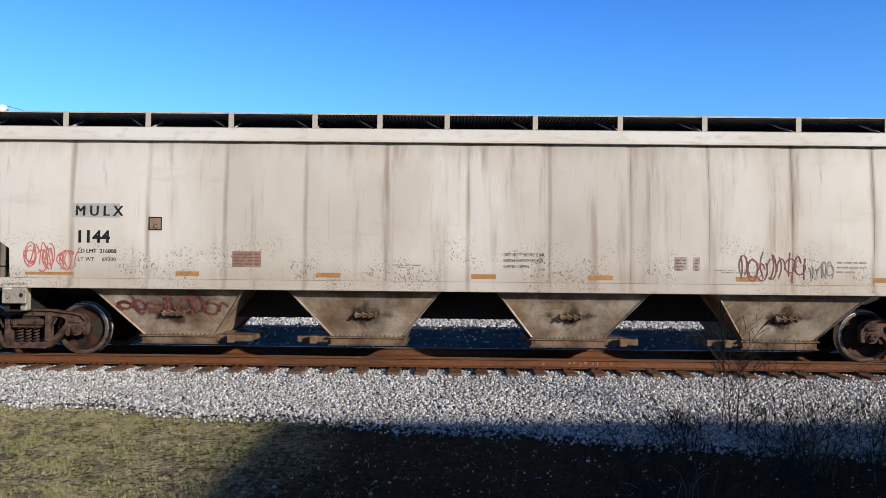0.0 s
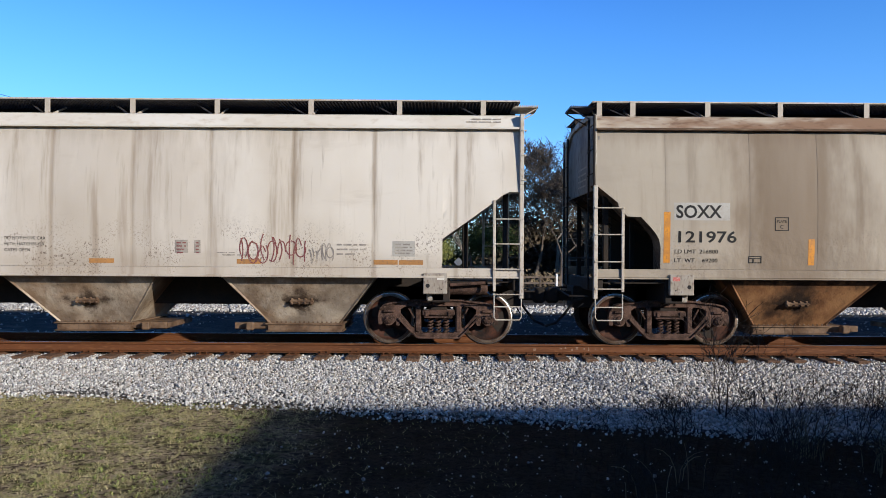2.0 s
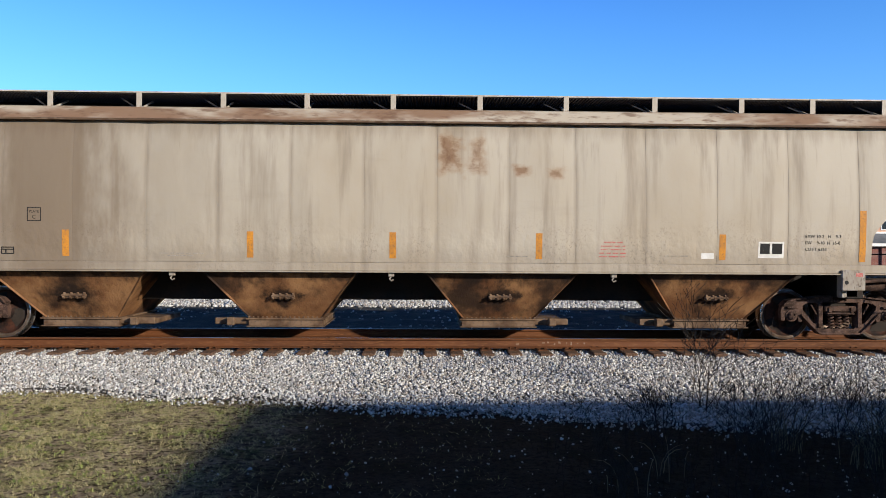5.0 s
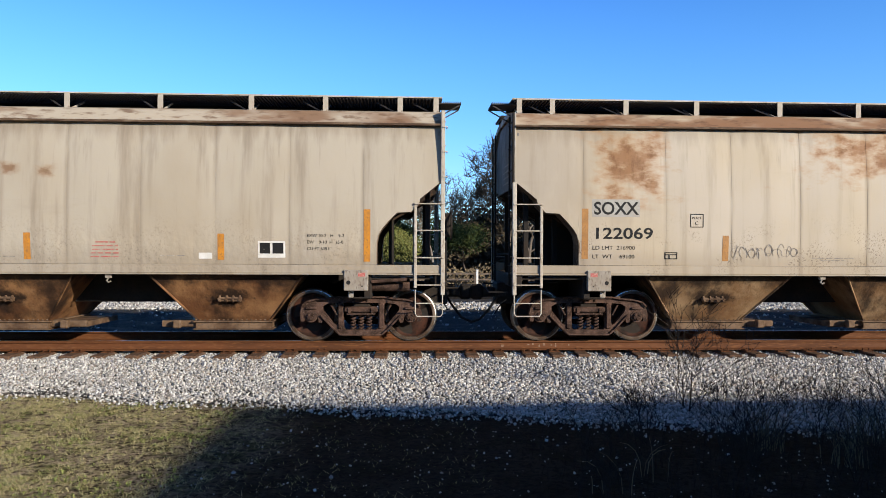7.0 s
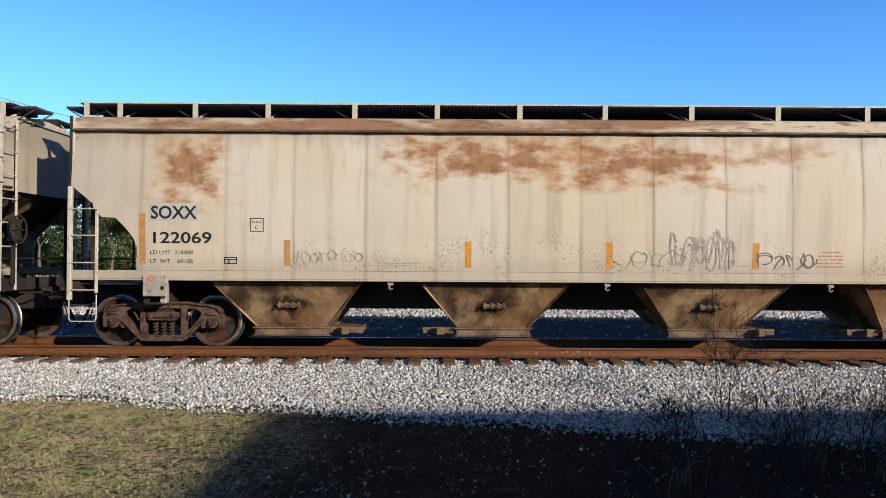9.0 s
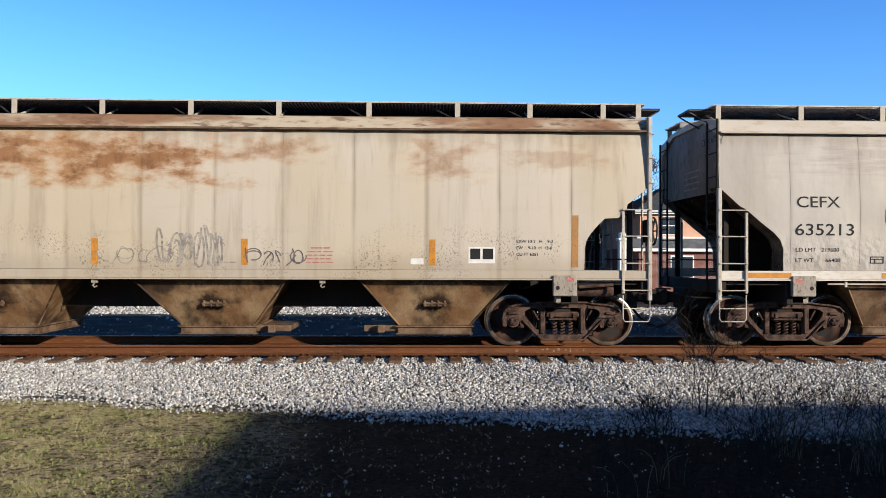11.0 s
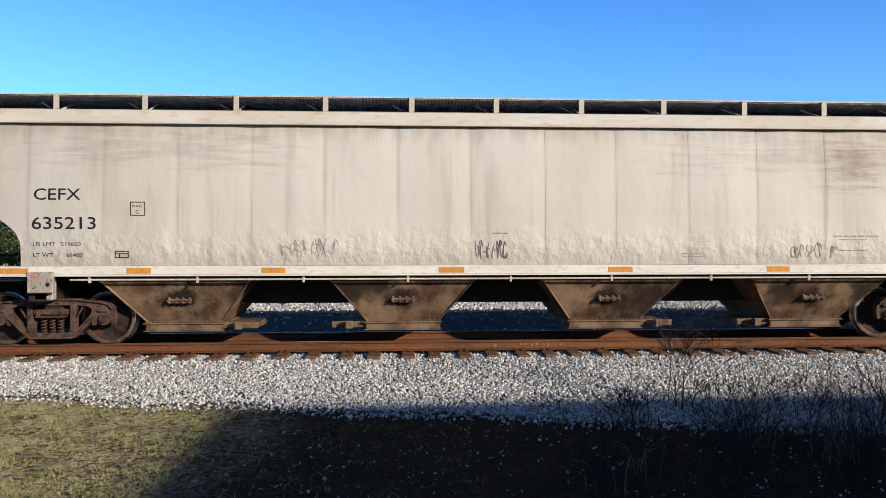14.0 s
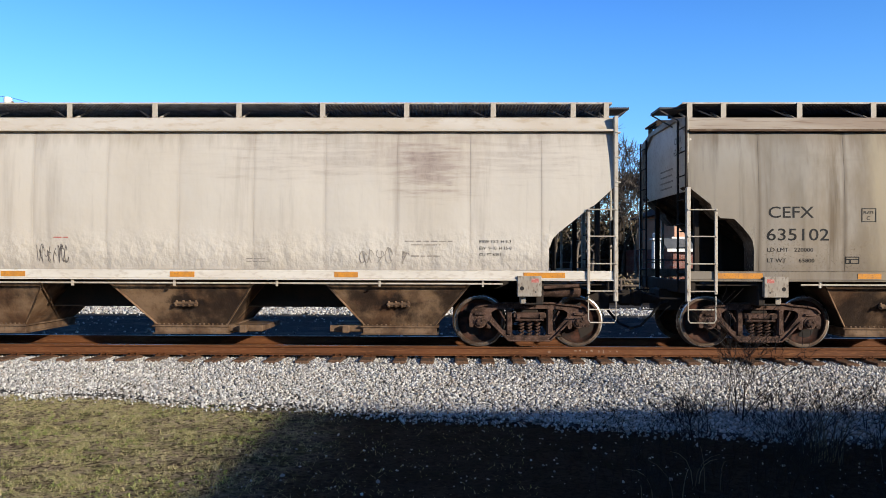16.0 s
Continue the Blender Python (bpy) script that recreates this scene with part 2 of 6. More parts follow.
SEAMS = {
    "A": [1.02, 2.38, 3.68, 5.0, 6.36, 7.73, 9.12, 10.5, 11.87, 13.19, 14.59, 15.96, 17.34],
    "B": [1.19, 2.62, 3.77, 4.99, 6.18, 7.4, 8.63, 9.86, 11.09, 12.22, 13.42, 14.65, 15.88, 17.11],
    "D": [1.24, 2.45, 3.65, 4.86, 6.07, 7.30, 8.54, 9.81, 11.04, 12.32, 13.54, 14.76, 16.0, 17.2],
}
SEAMS["C"] = SEAMS["E"] = SEAMS["B"]
PAINT = {
    "A": car_paint("cream_car_paint", (0.605, 0.555, 0.48), (0.28, 0.22, 0.16), (0.48, 0.42, 0.34), 0.9, grime=[(9.6, 13.2, 0.38, (0.31, 0.25, 0.19)), (4.6, 8.0, 0.22, (0.34, 0.28, 0.21))], seed=1.0, specks=0.9, seams=SEAMS["A"], soot=0.22),
    "B": car_paint("greige_car_paint", (0.435, 0.38, 0.30), (0.22, 0.175, 0.13), (0.37, 0.305, 0.22), 0.62, seed=4.0, specks=0.35, dents=0.8, seams=SEAMS["B"], seam_dirt=0.4, soot=0.35, grime=[(-3.5, 6.5, 0.4, (0.24, 0.20, 0.15)), (2.4, 4.4, 0.85, (0.18, 0.13, 0.085))],
                   rust=[(9.93, 10.27, 2.9, 3.5, 0.7), (10.4, 10.66, 2.95, 3.45, 0.5), (11.15, 11.45, 2.84, 3.02, 0.7), (11.75, 12.0, 2.84, 2.98, 0.6)], rust_colour=(0.19, 0.095, 0.045)),
    "C": car_paint("rusting_beige_car_paint", (0.495, 0.43, 0.345), (0.23, 0.18, 0.125), (0.47, 0.385, 0.265), 0.45, seed=7.0, specks=0.75, seams=SEAMS["B"], seam_dirt=0.42, soot=0.3, grime=[(-1.5, 1.6, 0.45, (0.27, 0.22, 0.165))],
                   rust=[(1.5, 2.5, 2.55, 3.65, 0.85), (5.7, 8.6, 2.95, 3.62, 0.95), (8.3, 10.9, 2.85, 3.62, 1.0), (11.2, 12.6, 3.2, 3.6, 0.5), (14.4, 15.4, 2.9, 3.55, 0.4), (15.8, 17.6, 3.1, 3.5, 0.25)],
                   rust_colour=(0.26, 0.125, 0.055), rust_grain=(0.8, 1, 1.6)),
    "D": car_paint("pale_grey_car_paint", (0.515, 0.47, 0.405), (0.28, 0.24, 0.205), (0.48, 0.425, 0.35), 0.38, seed=11.0, seams=SEAMS["D"], soot=0.3, grime=[(-2.5, 2.5, 0.5, (0.30, 0.27, 0.235))], dents=2.2, seam_dirt=0.28,
                   rust_grain=(0.45, 1, 4.5), rust=[(14.8, 15.8, 2.7, 3.5, 0.42), (12.2, 18.2, 2.95, 3.6, 0.16), (1.5, 5.5, 3.0, 3.65, 0.2)], rust_colour=(0.21, 0.15, 0.135), specks=0.12),
    "E": car_paint("weathered_grey_car_paint", (0.33, 0.30, 0.255), (0.11, 0.083, 0.058), (0.27, 0.215, 0.15), 0.95, seed=15.0, seams=SEAMS["E"], soot=0.4, grime=[(1.4, 9.0, 0.8, (0.16, 0.12, 0.075)), (3.1, 4.0, 0.7, (0.36, 0.30, 0.2)), (-2, 2.5, 0.4, (0.2, 0.19, 0.17))]),
}
BAND = {
    "A": surface("cream_roof_paint", (0.61, 0.57, 0.50), (0.55, 0.50, 0.42), (0.48, 0.42, 0.34), 0.8, 7, (0.6, 1, 1.2), 0.6),
    "B": surface("stained_roof_paint", (0.42, 0.36, 0.28), (0.22, 0.135, 0.085), (0.14, 0.08, 0.05), 1.1, 8, (0.5, 1, 2), 0.65, 0.0, 0.004, 0.44, 0.62),
    "C": surface("rusty_roof_paint", (0.44, 0.36, 0.26), (0.23, 0.125, 0.07), (0.13, 0.07, 0.042), 1.1, 8, (0.5, 1, 2), 0.65, 0.0, 0.004, 0.42, 0.6),
    "D": surface("worn_roof_paint", (0.52, 0.475, 0.41), (0.46, 0.395, 0.315), (0.40, 0.32, 0.23), 0.8, 6, (0.5, 1, 1.4), 0.65),
    "E": surface("dirty_roof_paint", (0.36, 0.31, 0.25), (0.26, 0.20, 0.15), (0.2, 0.14, 0.1), 1.0, 9, (0.25, 1, 3), 0.65),
}
trim_paint = surface("trim_paint", (0.50, 0.455, 0.385), (0.40, 0.345, 0.275), (0.24, 0.18, 0.13), 3, 25, (1, 1, 0.5), 0.55)
def hopper_paint(name, base, rust, soot, seed, dirt=1.0):
    """Tan dust over rusting paint, with a greasy stain round the bracket, run-off streaks and ragged darkening towards
    the top.
    """
    k = Nodes(name)
    sep = k.n("ShaderNodeSeparateXYZ")
    k.to(k.obj, sep.inputs[0])
    x, z = sep.outputs[0], sep.outputs[2]
    info = k.n("ShaderNodeObjectInfo").outputs["Random"]
    move = k.n("ShaderNodeVectorMath")
    move.operation = "ADD"
    comb = k.n("ShaderNodeCombineXYZ")
    k.to(k.math("MULTIPLY", info, 37.0), comb.inputs[1])
    k.to(k.obj, move.inputs[0])
    k.to(comb.outputs[0], move.inputs[1])
    at = move.outputs[0]
    sh = (seed, seed, 0)
    cloud = k.noise(1.3, (1, 1, 0.8), 8, 0.6, at, sh)
    run = k.noise(6.0, (1, 1, 0.14), 5, 0.62, at, sh)
    grain = k.noise(24.0, (1, 1, 1), 5, 0.72, at, sh)
    col = k.mix(k.ramp(cloud, 0.36, 0.64, 0, 0.9), base, rust)
    col = k.mix(k.ramp(run, 0.50, 0.72, 0, 0.45), col, rust)
    dx = k.math("ABSOLUTE", x, 0)
    dz = k.math("ABSOLUTE", k.math("SUBTRACT", z, 0.78), 0)
    blob = k.math("ADD", dx, k.math("MULTIPLY", dz, 1.7))
    smear = k.math("ADD", blob, k.math("MULTIPLY", k.noise(4.0, (1, 1, 0.7), 7, 0.7, at, sh), 1.1))
    col = k.mix(k.ramp(smear, 1.06, 0.74, 0, 0.95), col, soot)
    patchy = k.noise(1.0, (1, 1, 0.7), 9, 0.62, at, (seed, 5, 2))
    col = k.mix(k.ramp(patchy, 0.44, 0.62, 0, 0.9 * dirt), col, soot)
    # darker towards the top, with a ragged edge
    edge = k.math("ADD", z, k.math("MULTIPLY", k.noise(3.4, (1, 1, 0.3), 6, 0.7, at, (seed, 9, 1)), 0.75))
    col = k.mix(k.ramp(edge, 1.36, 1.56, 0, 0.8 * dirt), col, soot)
    col = k.mix(k.ramp(grain, 0.58, 0.66, 0, 0.75 - 0.45 * dirt), col, soot)
    buckle = k.math("ADD", k.math("MULTIPLY", grain, 0.2), k.noise(2.2, (1, 1, 1.4), 4, 0.5, at, sh))
    return k.done(col, 0.75, 0.0, buckle, 0.06, 0.6)


hopper_steel = hopper_paint("rusty_hopper_steel", (0.30, 0.155, 0.068), (0.12, 0.048, 0.019), (0.018, 0.011, 0.008), 3.0)
tan_hopper = hopper_paint("stained_hopper_steel", (0.34, 0.225, 0.125), (0.19, 0.095, 0.04), (0.022, 0.014, 0.010), 4.4)
pale_hopper = hopper_paint("dusty_hopper_steel", (0.47, 0.39, 0.295), (0.23, 0.145, 0.085), (0.045, 0.028, 0.018), 6.0, 0.55)
brown_hopper = hopper_paint("sooty_hopper_steel", (0.25, 0.16, 0.095), (0.095, 0.045, 0.022), (0.02, 0.013, 0.010), 9.0)
# the shade of the end recess is put into this near-black colour
slope_shade = surface("shaded_slope_sheet", (0.05, 0.03, 0.02), (0.025, 0.018, 0.014), (0.09, 0.05, 0.03), 2, 12, (1, 1, 1), 0.85)
flange_rust = surface("rust_stained_flange", (0.17, 0.115, 0.072), (0.06, 0.036, 0.023), (0.24, 0.18, 0.13), 3, 16, (1, 1, 1), 0.75)
sill_paint = surface("pale_sill_paint", (0.62, 0.58, 0.51), (0.56, 0.51, 0.44), (0.46, 0.40, 0.33), 2, 20, (0.4, 1, 1), 0.55)
gutter_rust = surface("rusted_gutter", (0.07, 0.04, 0.026), (0.13, 0.08, 0.05), (0.22, 0.16, 0.11), 2.5, 14, (0.3, 1, 1), 0.8)
faded_chalk = surface("faded_chalk", (0.26, 0.17, 0.12), (0.17, 0.085, 0.045), (0.33, 0.25, 0.19), 12, 60, (1, 1, 1), 0.85)
pad_paint = surface("dirty_pad_paint", (0.36, 0.33, 0.28), (0.25, 0.205, 0.16), (0.12, 0.085, 0.06), 4, 22, (1, 1, 0.5), 0.6)
gate_steel = surface("gate_steel", (0.18, 0.115, 0.07), (0.075, 0.042, 0.024), (0.10, 0.07, 0.05), 4, 20, (1, 1, 1), 0.75)
bogie_steel = surface("bogie_cast_steel", (0.09, 0.05, 0.036), (0.03, 0.017, 0.012), (0.14, 0.09, 0.068), 6, 40, (1, 1, 1), 0.8, 0.0, 0.004)
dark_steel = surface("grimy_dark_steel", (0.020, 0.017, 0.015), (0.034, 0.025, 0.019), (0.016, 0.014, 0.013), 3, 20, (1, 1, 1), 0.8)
grating_steel = surface("grating_steel", (0.05, 0.045, 0.045), (0.09, 0.08, 0.075), None, 5, 30, (1, 1, 1), 0.6, 0.3)
pale_grating = surface("pale_grating_steel", (0.24, 0.225, 0.21), (0.15, 0.13, 0.12), None, 5, 30, (1, 1, 1), 0.6, 0.2)
wheel_face = surface("rusty_wheel_plate", (0.065, 0.024, 0.013), (0.010, 0.006, 0.005), (0.018, 0.011, 0.008), 5, 30, (1, 1, 1), 0.75)
wheel_rim = surface("worn_wheel_rim", (0.10, 0.065, 0.045), (0.16, 0.12, 0.09), (0.05, 0.03, 0.022), 7, 40, (1, 1, 1), 0.45, 0.5)
tread_steel = surface("polished_tread", (0.5, 0.48, 0.46), (0.42, 0.39, 0.36), None, 8, 60, (1, 1, 1), 0.3, 1.0)
rail_steel = surface("rusty_rail", (0.12, 0.043, 0.015), (0.075, 0.029, 0.012), (0.17, 0.07, 0.026), 3, 40, (0.2, 1, 1), 0.75, 0.0, 0.003)
tie_wood = surface("creosoted_wood", (0.15, 0.082, 0.048), (0.075, 0.045, 0.03), (0.22, 0.14, 0.09), 5, 30, (6, 0.6, 3), 0.9, 0.0, 0.01)
black_ink = surface("black_stencil", (0.010, 0.010, 0.010), (0.016, 0.015, 0.015), (0.03, 0.028, 0.026), 8, 60, (1, 1, 1), 0.6)
white_ink = surface("white_sticker", (0.70, 0.68, 0.64), (0.60, 0.57, 0.52), None, 8, 60, (1, 1, 1), 0.5)
pale_patch = surface("pale_patch_paint", (0.40, 0.38, 0.34), (0.35, 0.33, 0.29), (0.30, 0.27, 0.24), 6, 40, (1, 1, 1), 0.55)
orange_tape = surface("orange_reflector_tape", (0.58, 0.24, 0.03), (0.44, 0.19, 0.04), (0.24, 0.13, 0.06), 7, 35, (1, 1, 1), 0.45)
faded_tape = surface("faded_reflector_tape", (0.42, 0.21, 0.07), (0.34, 0.17, 0.06), (0.20, 0.12, 0.07), 7, 35, (1, 1, 1), 0.5)
brown_notice = surface("faded_brown_notice", (0.27, 0.175, 0.115), (0.21, 0.135, 0.09), (0.34, 0.26, 0.2), 7, 35, (1, 1, 1), 0.6)
maroon_ink = surface("maroon_marker", (0.16, 0.045, 0.05), (0.20, 0.07, 0.06), (0.3, 0.2, 0.17), 7, 40, (1, 1, 1), 0.6)
grey_ink = surface("faded_grey_marker", (0.20, 0.175, 0.155), (0.32, 0.285, 0.24), (0.44, 0.39, 0.32), 7, 25, (1, 1, 1), 0.6)
dark_marker = surface("dark_grey_marker", (0.09, 0.08, 0.075), (0.14, 0.12, 0.105), (0.25, 0.22, 0.19), 7, 25, (1, 1, 1), 0.6)
red_ink = surface("faded_red_marker", (0.45, 0.10, 0.09), (0.42, 0.16, 0.13), (0.5, 0.36, 0.3), 7, 40, (1, 1, 1), 0.6)
# darker than the other ends: the shade of the left ends put into colour
shaded_end = surface("shaded_end_paint", (0.22, 0.21, 0.20), (0.15, 0.14, 0.13), (0.10, 0.09, 0.08), 1.5, 14, (1, 1, 0.4), 0.7)
rubber = surface("black_rubber", (0.015, 0.015, 0.015), (0.025, 0.024, 0.023), None, 10, 50, (1, 1, 1), 0.7)

# ---------- ground and track ----------
def ballast_edge(x):
    """Where the ballast gives way to grass."""
    return 9.9 - 0.24 * max(-14, min(x, 8)) + 0.25 * noise.noise((x * 0.7, 3.1, 0))


def ground_height(x, y):
    e = ballast_edge(x)
    if y < e:
        return 0.02 * noise.noise((x * 0.6, y * 0.6, 0)) + 0.022 * noise.noise((x * 2.3, y * 2.3, 5))
    if y < 12.4:
        return 0.02 + 0.31 * (y - e) / (12.4 - e)
    if y < 15.3:
        return 0.33
    return max(0.0, 0.33 - (y - 15.3) * 0.135)


def ground_material():
    k = Nodes("grass_and_earth")
    dry = k.mix(k.ramp(k.noise(1.3, detail=6, rough=0.65), 0.40, 0.60), (0.50, 0.395, 0.27), (0.33, 0.26, 0.18))
    green = k.mix(k.ramp(k.noise(9, detail=3), 0.4, 0.6), (0.15, 0.15, 0.06), (0.25, 0.225, 0.10))
    col = k.mix(k.ramp(k.noise(2.2, detail=7, rough=0.7, shift=(3, 1, 0)), 0.44, 0.62), dry, green)
    col = k.mix(k.ramp(k.noise(13, detail=7, rough=0.75), 0.47, 0.58, 0, 0.92), col, (0.065, 0.048, 0.033))
    col = k.mix(k.ramp(k.noise(3.0, detail=4, shift=(8, 2, 0)), 0.60, 0.70), col, (0.11, 0.08, 0.055))
    # dark leaf litter under the shrubs, with the house's shade deepened into its colour
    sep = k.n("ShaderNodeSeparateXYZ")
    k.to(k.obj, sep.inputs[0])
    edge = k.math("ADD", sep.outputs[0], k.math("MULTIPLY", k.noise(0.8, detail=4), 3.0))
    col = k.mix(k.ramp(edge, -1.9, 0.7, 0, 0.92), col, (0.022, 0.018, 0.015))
    return k.done(col, 0.95, 0, k.noise(26, detail=6, rough=0.7), 0.06, 1.0, gloss=0.05)


def gravel_material(name="pale_gravel", lo=0.2, hi=0.55):
    k = Nodes(name)
    v = k.n("ShaderNodeTexVoronoi", Scale=20.0)
    k.to(k.obj, v.inputs["Vector"])
    bw = k.n("ShaderNodeRGBToBW")
    k.to(v.outputs["Color"], bw.inputs[0])
    col = k.mix(k.ramp(bw.outputs[0], 0.25, 0.8), (lo, lo * 0.96, lo * 0.90), (hi, hi * 0.97, hi * 0.92))
    col = k.mix(k.ramp(k.noise(1.1, detail=4), 0.5, 0.7, 0, 0.5), col, (0.20, 0.165, 0.13))
    return k.done(col, 0.9, 0, k.math("SUBTRACT", 1.0, v.outputs["Distance"]), 0.04, 0.8)


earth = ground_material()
gravel = gravel_material()
geo = Geo()
xs = [-900, -300, -120, -60, -40, -30, -22, -17] + [-14 + 0.35 * i for i in range(81)] + [17, 22, 30, 40, 60, 120, 300, 900]
ys = [-900, -300, -100, -40, -15, -5, 0, 3] + [5 + 0.3 * i for i in range(46)] + [19.5, 21, 24, 30, 40, 60, 120, 300, 900, 2500]
for y in ys:
    for x in xs:
        geo.v.append((x, y, ground_height(x, y) - (0.0 if y < ballast_edge(x) or y > 19 else 0.03)))
w = len(xs)
for j in range(len(ys) - 1):
    for i in range(w - 1):
        geo.f.append((j * w + i, j * w + i + 1, (j + 1) * w + i + 1, (j + 1) * w + i))
geo.m = [0] * len(geo.f)
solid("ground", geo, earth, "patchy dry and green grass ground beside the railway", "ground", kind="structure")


def stones(name, spots, label, material):
    """Broken stones, twelve triangles each, all in one mesh."""
    n = len(spots)
    rng = np.random.default_rng(5)
    base = np.array([(-1, -1, -1), (1, -1, -1), (1, 1, -1), (-1, 1, -1), (-1, -1, 1), (1, -1, 1), (1, 1, 1), (-1, 1, 1)], float) * 0.62
    tri = np.array([(0, 2, 1), (0, 3, 2), (4, 5, 6), (4, 6, 7), (0, 1, 5), (0, 5, 4), (1, 2, 6), (1, 6, 5), (2, 3, 7), (2, 7, 6), (3, 0, 4), (3, 4, 7)])
    sp = np.array(spots)
    v = base[None] * (1 + rng.uniform(-0.42, 0.42, (n, 8, 3)))
    v *= (sp[:, 3, None] * rng.uniform(0.45, 1.45, (n, 3)))[:, None, :]
    q = rng.normal(size=(n, 4))
    q /= np.linalg.norm(q, axis=1)[:, None]
    a, b, c, d = q.T
    rot = np.array([[1 - 2 * (c * c + d * d), 2 * (b * c - a * d), 2 * (b * d + a * c)],
                    [2 * (b * c + a * d), 1 - 2 * (b * b + d * d), 2 * (c * d - a * b)],
                    [2 * (b * d - a * c), 2 * (c * d + a * b), 1 - 2 * (b * b + c * c)]]).transpose(2, 0, 1)
    v = np.einsum("nij,nkj->nki", rot, v) + sp[:, None, :3]
    f = (tri[None] + 8 * np.arange(n)[:, None, None]).reshape(-1, 3)
    me = bpy.data.meshes.new(name)
    me.vertices.add(n * 8)
    me.vertices.foreach_set("co", v.reshape(-1))
    me.loops.add(f.size)
    me.loops.foreach_set("vertex_index", f.reshape(-1).astype(np.int32))
    me.polygons.add(len(f))
    me.polygons.foreach_set("loop_start", np.arange(0, f.size, 3, dtype=np.int32))
    me.update(calc_edges=True)
    me.validate()
    me.materials.append(material)
    return solid(name, me, material, label, "gravel", kind="stuff")


def stone_material():
    k = Nodes("crushed_granite")
    r = k.geom.outputs["Random Per Island"]
    col = k.mix(k.ramp(r, 0.0, 1.0), (0.30, 0.288, 0.27), (0.70, 0.68, 0.64))
    r2 = k.math("FRACT", k.math("MULTIPLY", r, 17.3), 0)
    col = k.mix(k.ramp(r2, 0.80, 0.98, 0, 0.7), col, (0.30, 0.22, 0.16))
    col = k.mix(k.ramp(k.noise(60, detail=3), 0.45, 0.7, 0, 0.4), col, (0.22, 0.20, 0.18))
    return k.done(col, 0.85, 0, k.noise(150, detail=3), 0.003)


# ballast bed under the stones, coloured near-black for the shade in their gaps
geo = Geo()
bx = [-70, -40, -25] + [-16 + 0.5 * i for i in range(65)] + [25, 40, 70]
for x in bx:
    e = ballast_edge(x)
    for y in (e - 0.1, e + (12.5 - e) * 0.35, e + (12.5 - e) * 0.7, 12.5, 13.0, 14.7, 15.3, 16.6, 17.8):
        z = ground_height(x, y) + (0.012 if 9 < y < 15.4 else -0.0)
        geo.v.append((x, y, max(z, -0.02)))
for i in range(len(bx) - 1):
    for j in range(8):
        geo.f.append((i * 9 + j, (i + 1) * 9 + j, (i + 1) * 9 + j + 1, i * 9 + j + 1))
geo.m = [0] * len(geo.f)
solid("ballast_bed", geo, gravel_material("packed_ballast", 0.03, 0.10), "bed of packed crushed stone under the rails, dark for the shade between stones", "ballast", kind="structure")

rng = random.Random(3)
spots = []
while len(spots) < 112000:
    x = rng.uniform(-11.5, 11.5)
    e = ballast_edge(x)
    y = rng.uniform(e - 0.6, 13.9)
    if y < e:
        if rng.random() > (1 - (e - y) / 0.6) ** 2 * 0.4:
            continue
    elif y > 13.2 and rng.random() > 0.45:
        continue
    s = rng.uniform(0.010, 0.026)
    if y > 12.42 and rng.random() < 0.22:
        continue
    spots.append((x, y, ground_height(x, y) + s * 0.3 + rng.uniform(-0.008, 0.028), s))
stones("ballast_stones", spots, "loose pale grey crushed stones of the railway ballast", stone_material())

# rails
RAIL = [(-0.075, 0), (0.075, 0), (0.075, 0.012), (0.02, 0.03), (0.009, 0.05), (0.009, 0.125), (0.034, 0.138), (0.036, 0.165), (0.028, 0.172),
        (-0.028, 0.172), (-0.036, 0.165), (-0.034, 0.138), (-0.009, 0.125), (-0.009, 0.05), (-0.02, 0.03), (-0.075, 0.012)]
rail_top = surface("rail_head", (0.40, 0.36, 0.33), (0.30, 0.24, 0.20), None, 4, 60, (0.2, 1, 1), 0.32, 0.9)
for side in (-1, 1):
    geo = Geo().prism_x([(y, z + ZR - 0.172) for y, z in RAIL], -75, 75)
    rail = solid("rail", geo, rail_steel, "rusty brown steel rail with a polished top", "rail", "rails of the track", m=Matrix.Translation((0, YT + side * 0.7525, 0)))
    part("rail_head", Geo().box(-75, 75, -0.024, 0.024, ZR - 0.0015, ZR + 0.0006), rail_top, rail, "polished running surface")
    for q in (1.68, 2.15, 2.24, 2.36, 2.44, 2.58, 2.66, 2.78, 2.90) if side < 0 else ():
        g = Geo().box(q, q + rng.uniform(0.02, 0.06), -0.0125, -0.0095, ZR - 0.105 + rng.uniform(-0.02, 0.02), ZR - 0.07 + rng.uniform(-0.01, 0.02))
        part("chalk_mark", g, faded_chalk, rail, "pale chalk mark")
    for q in (-9.6, 13.9):
        g = Geo().box(-0.45, 0.45, -0.035, -0.012, ZR - 0.135, ZR - 0.055, 0.008)
        for b in range(6):
            g.lathe([(0.0, -0.055), (0.018, -0.052), (0.02, -0.03)], 8, (-0.36 + 0.144 * b, 0, ZR - 0.095))
        part("joint_bar", g, rail_steel, rail, "bolted joint bar", pose(q, 0, 0))

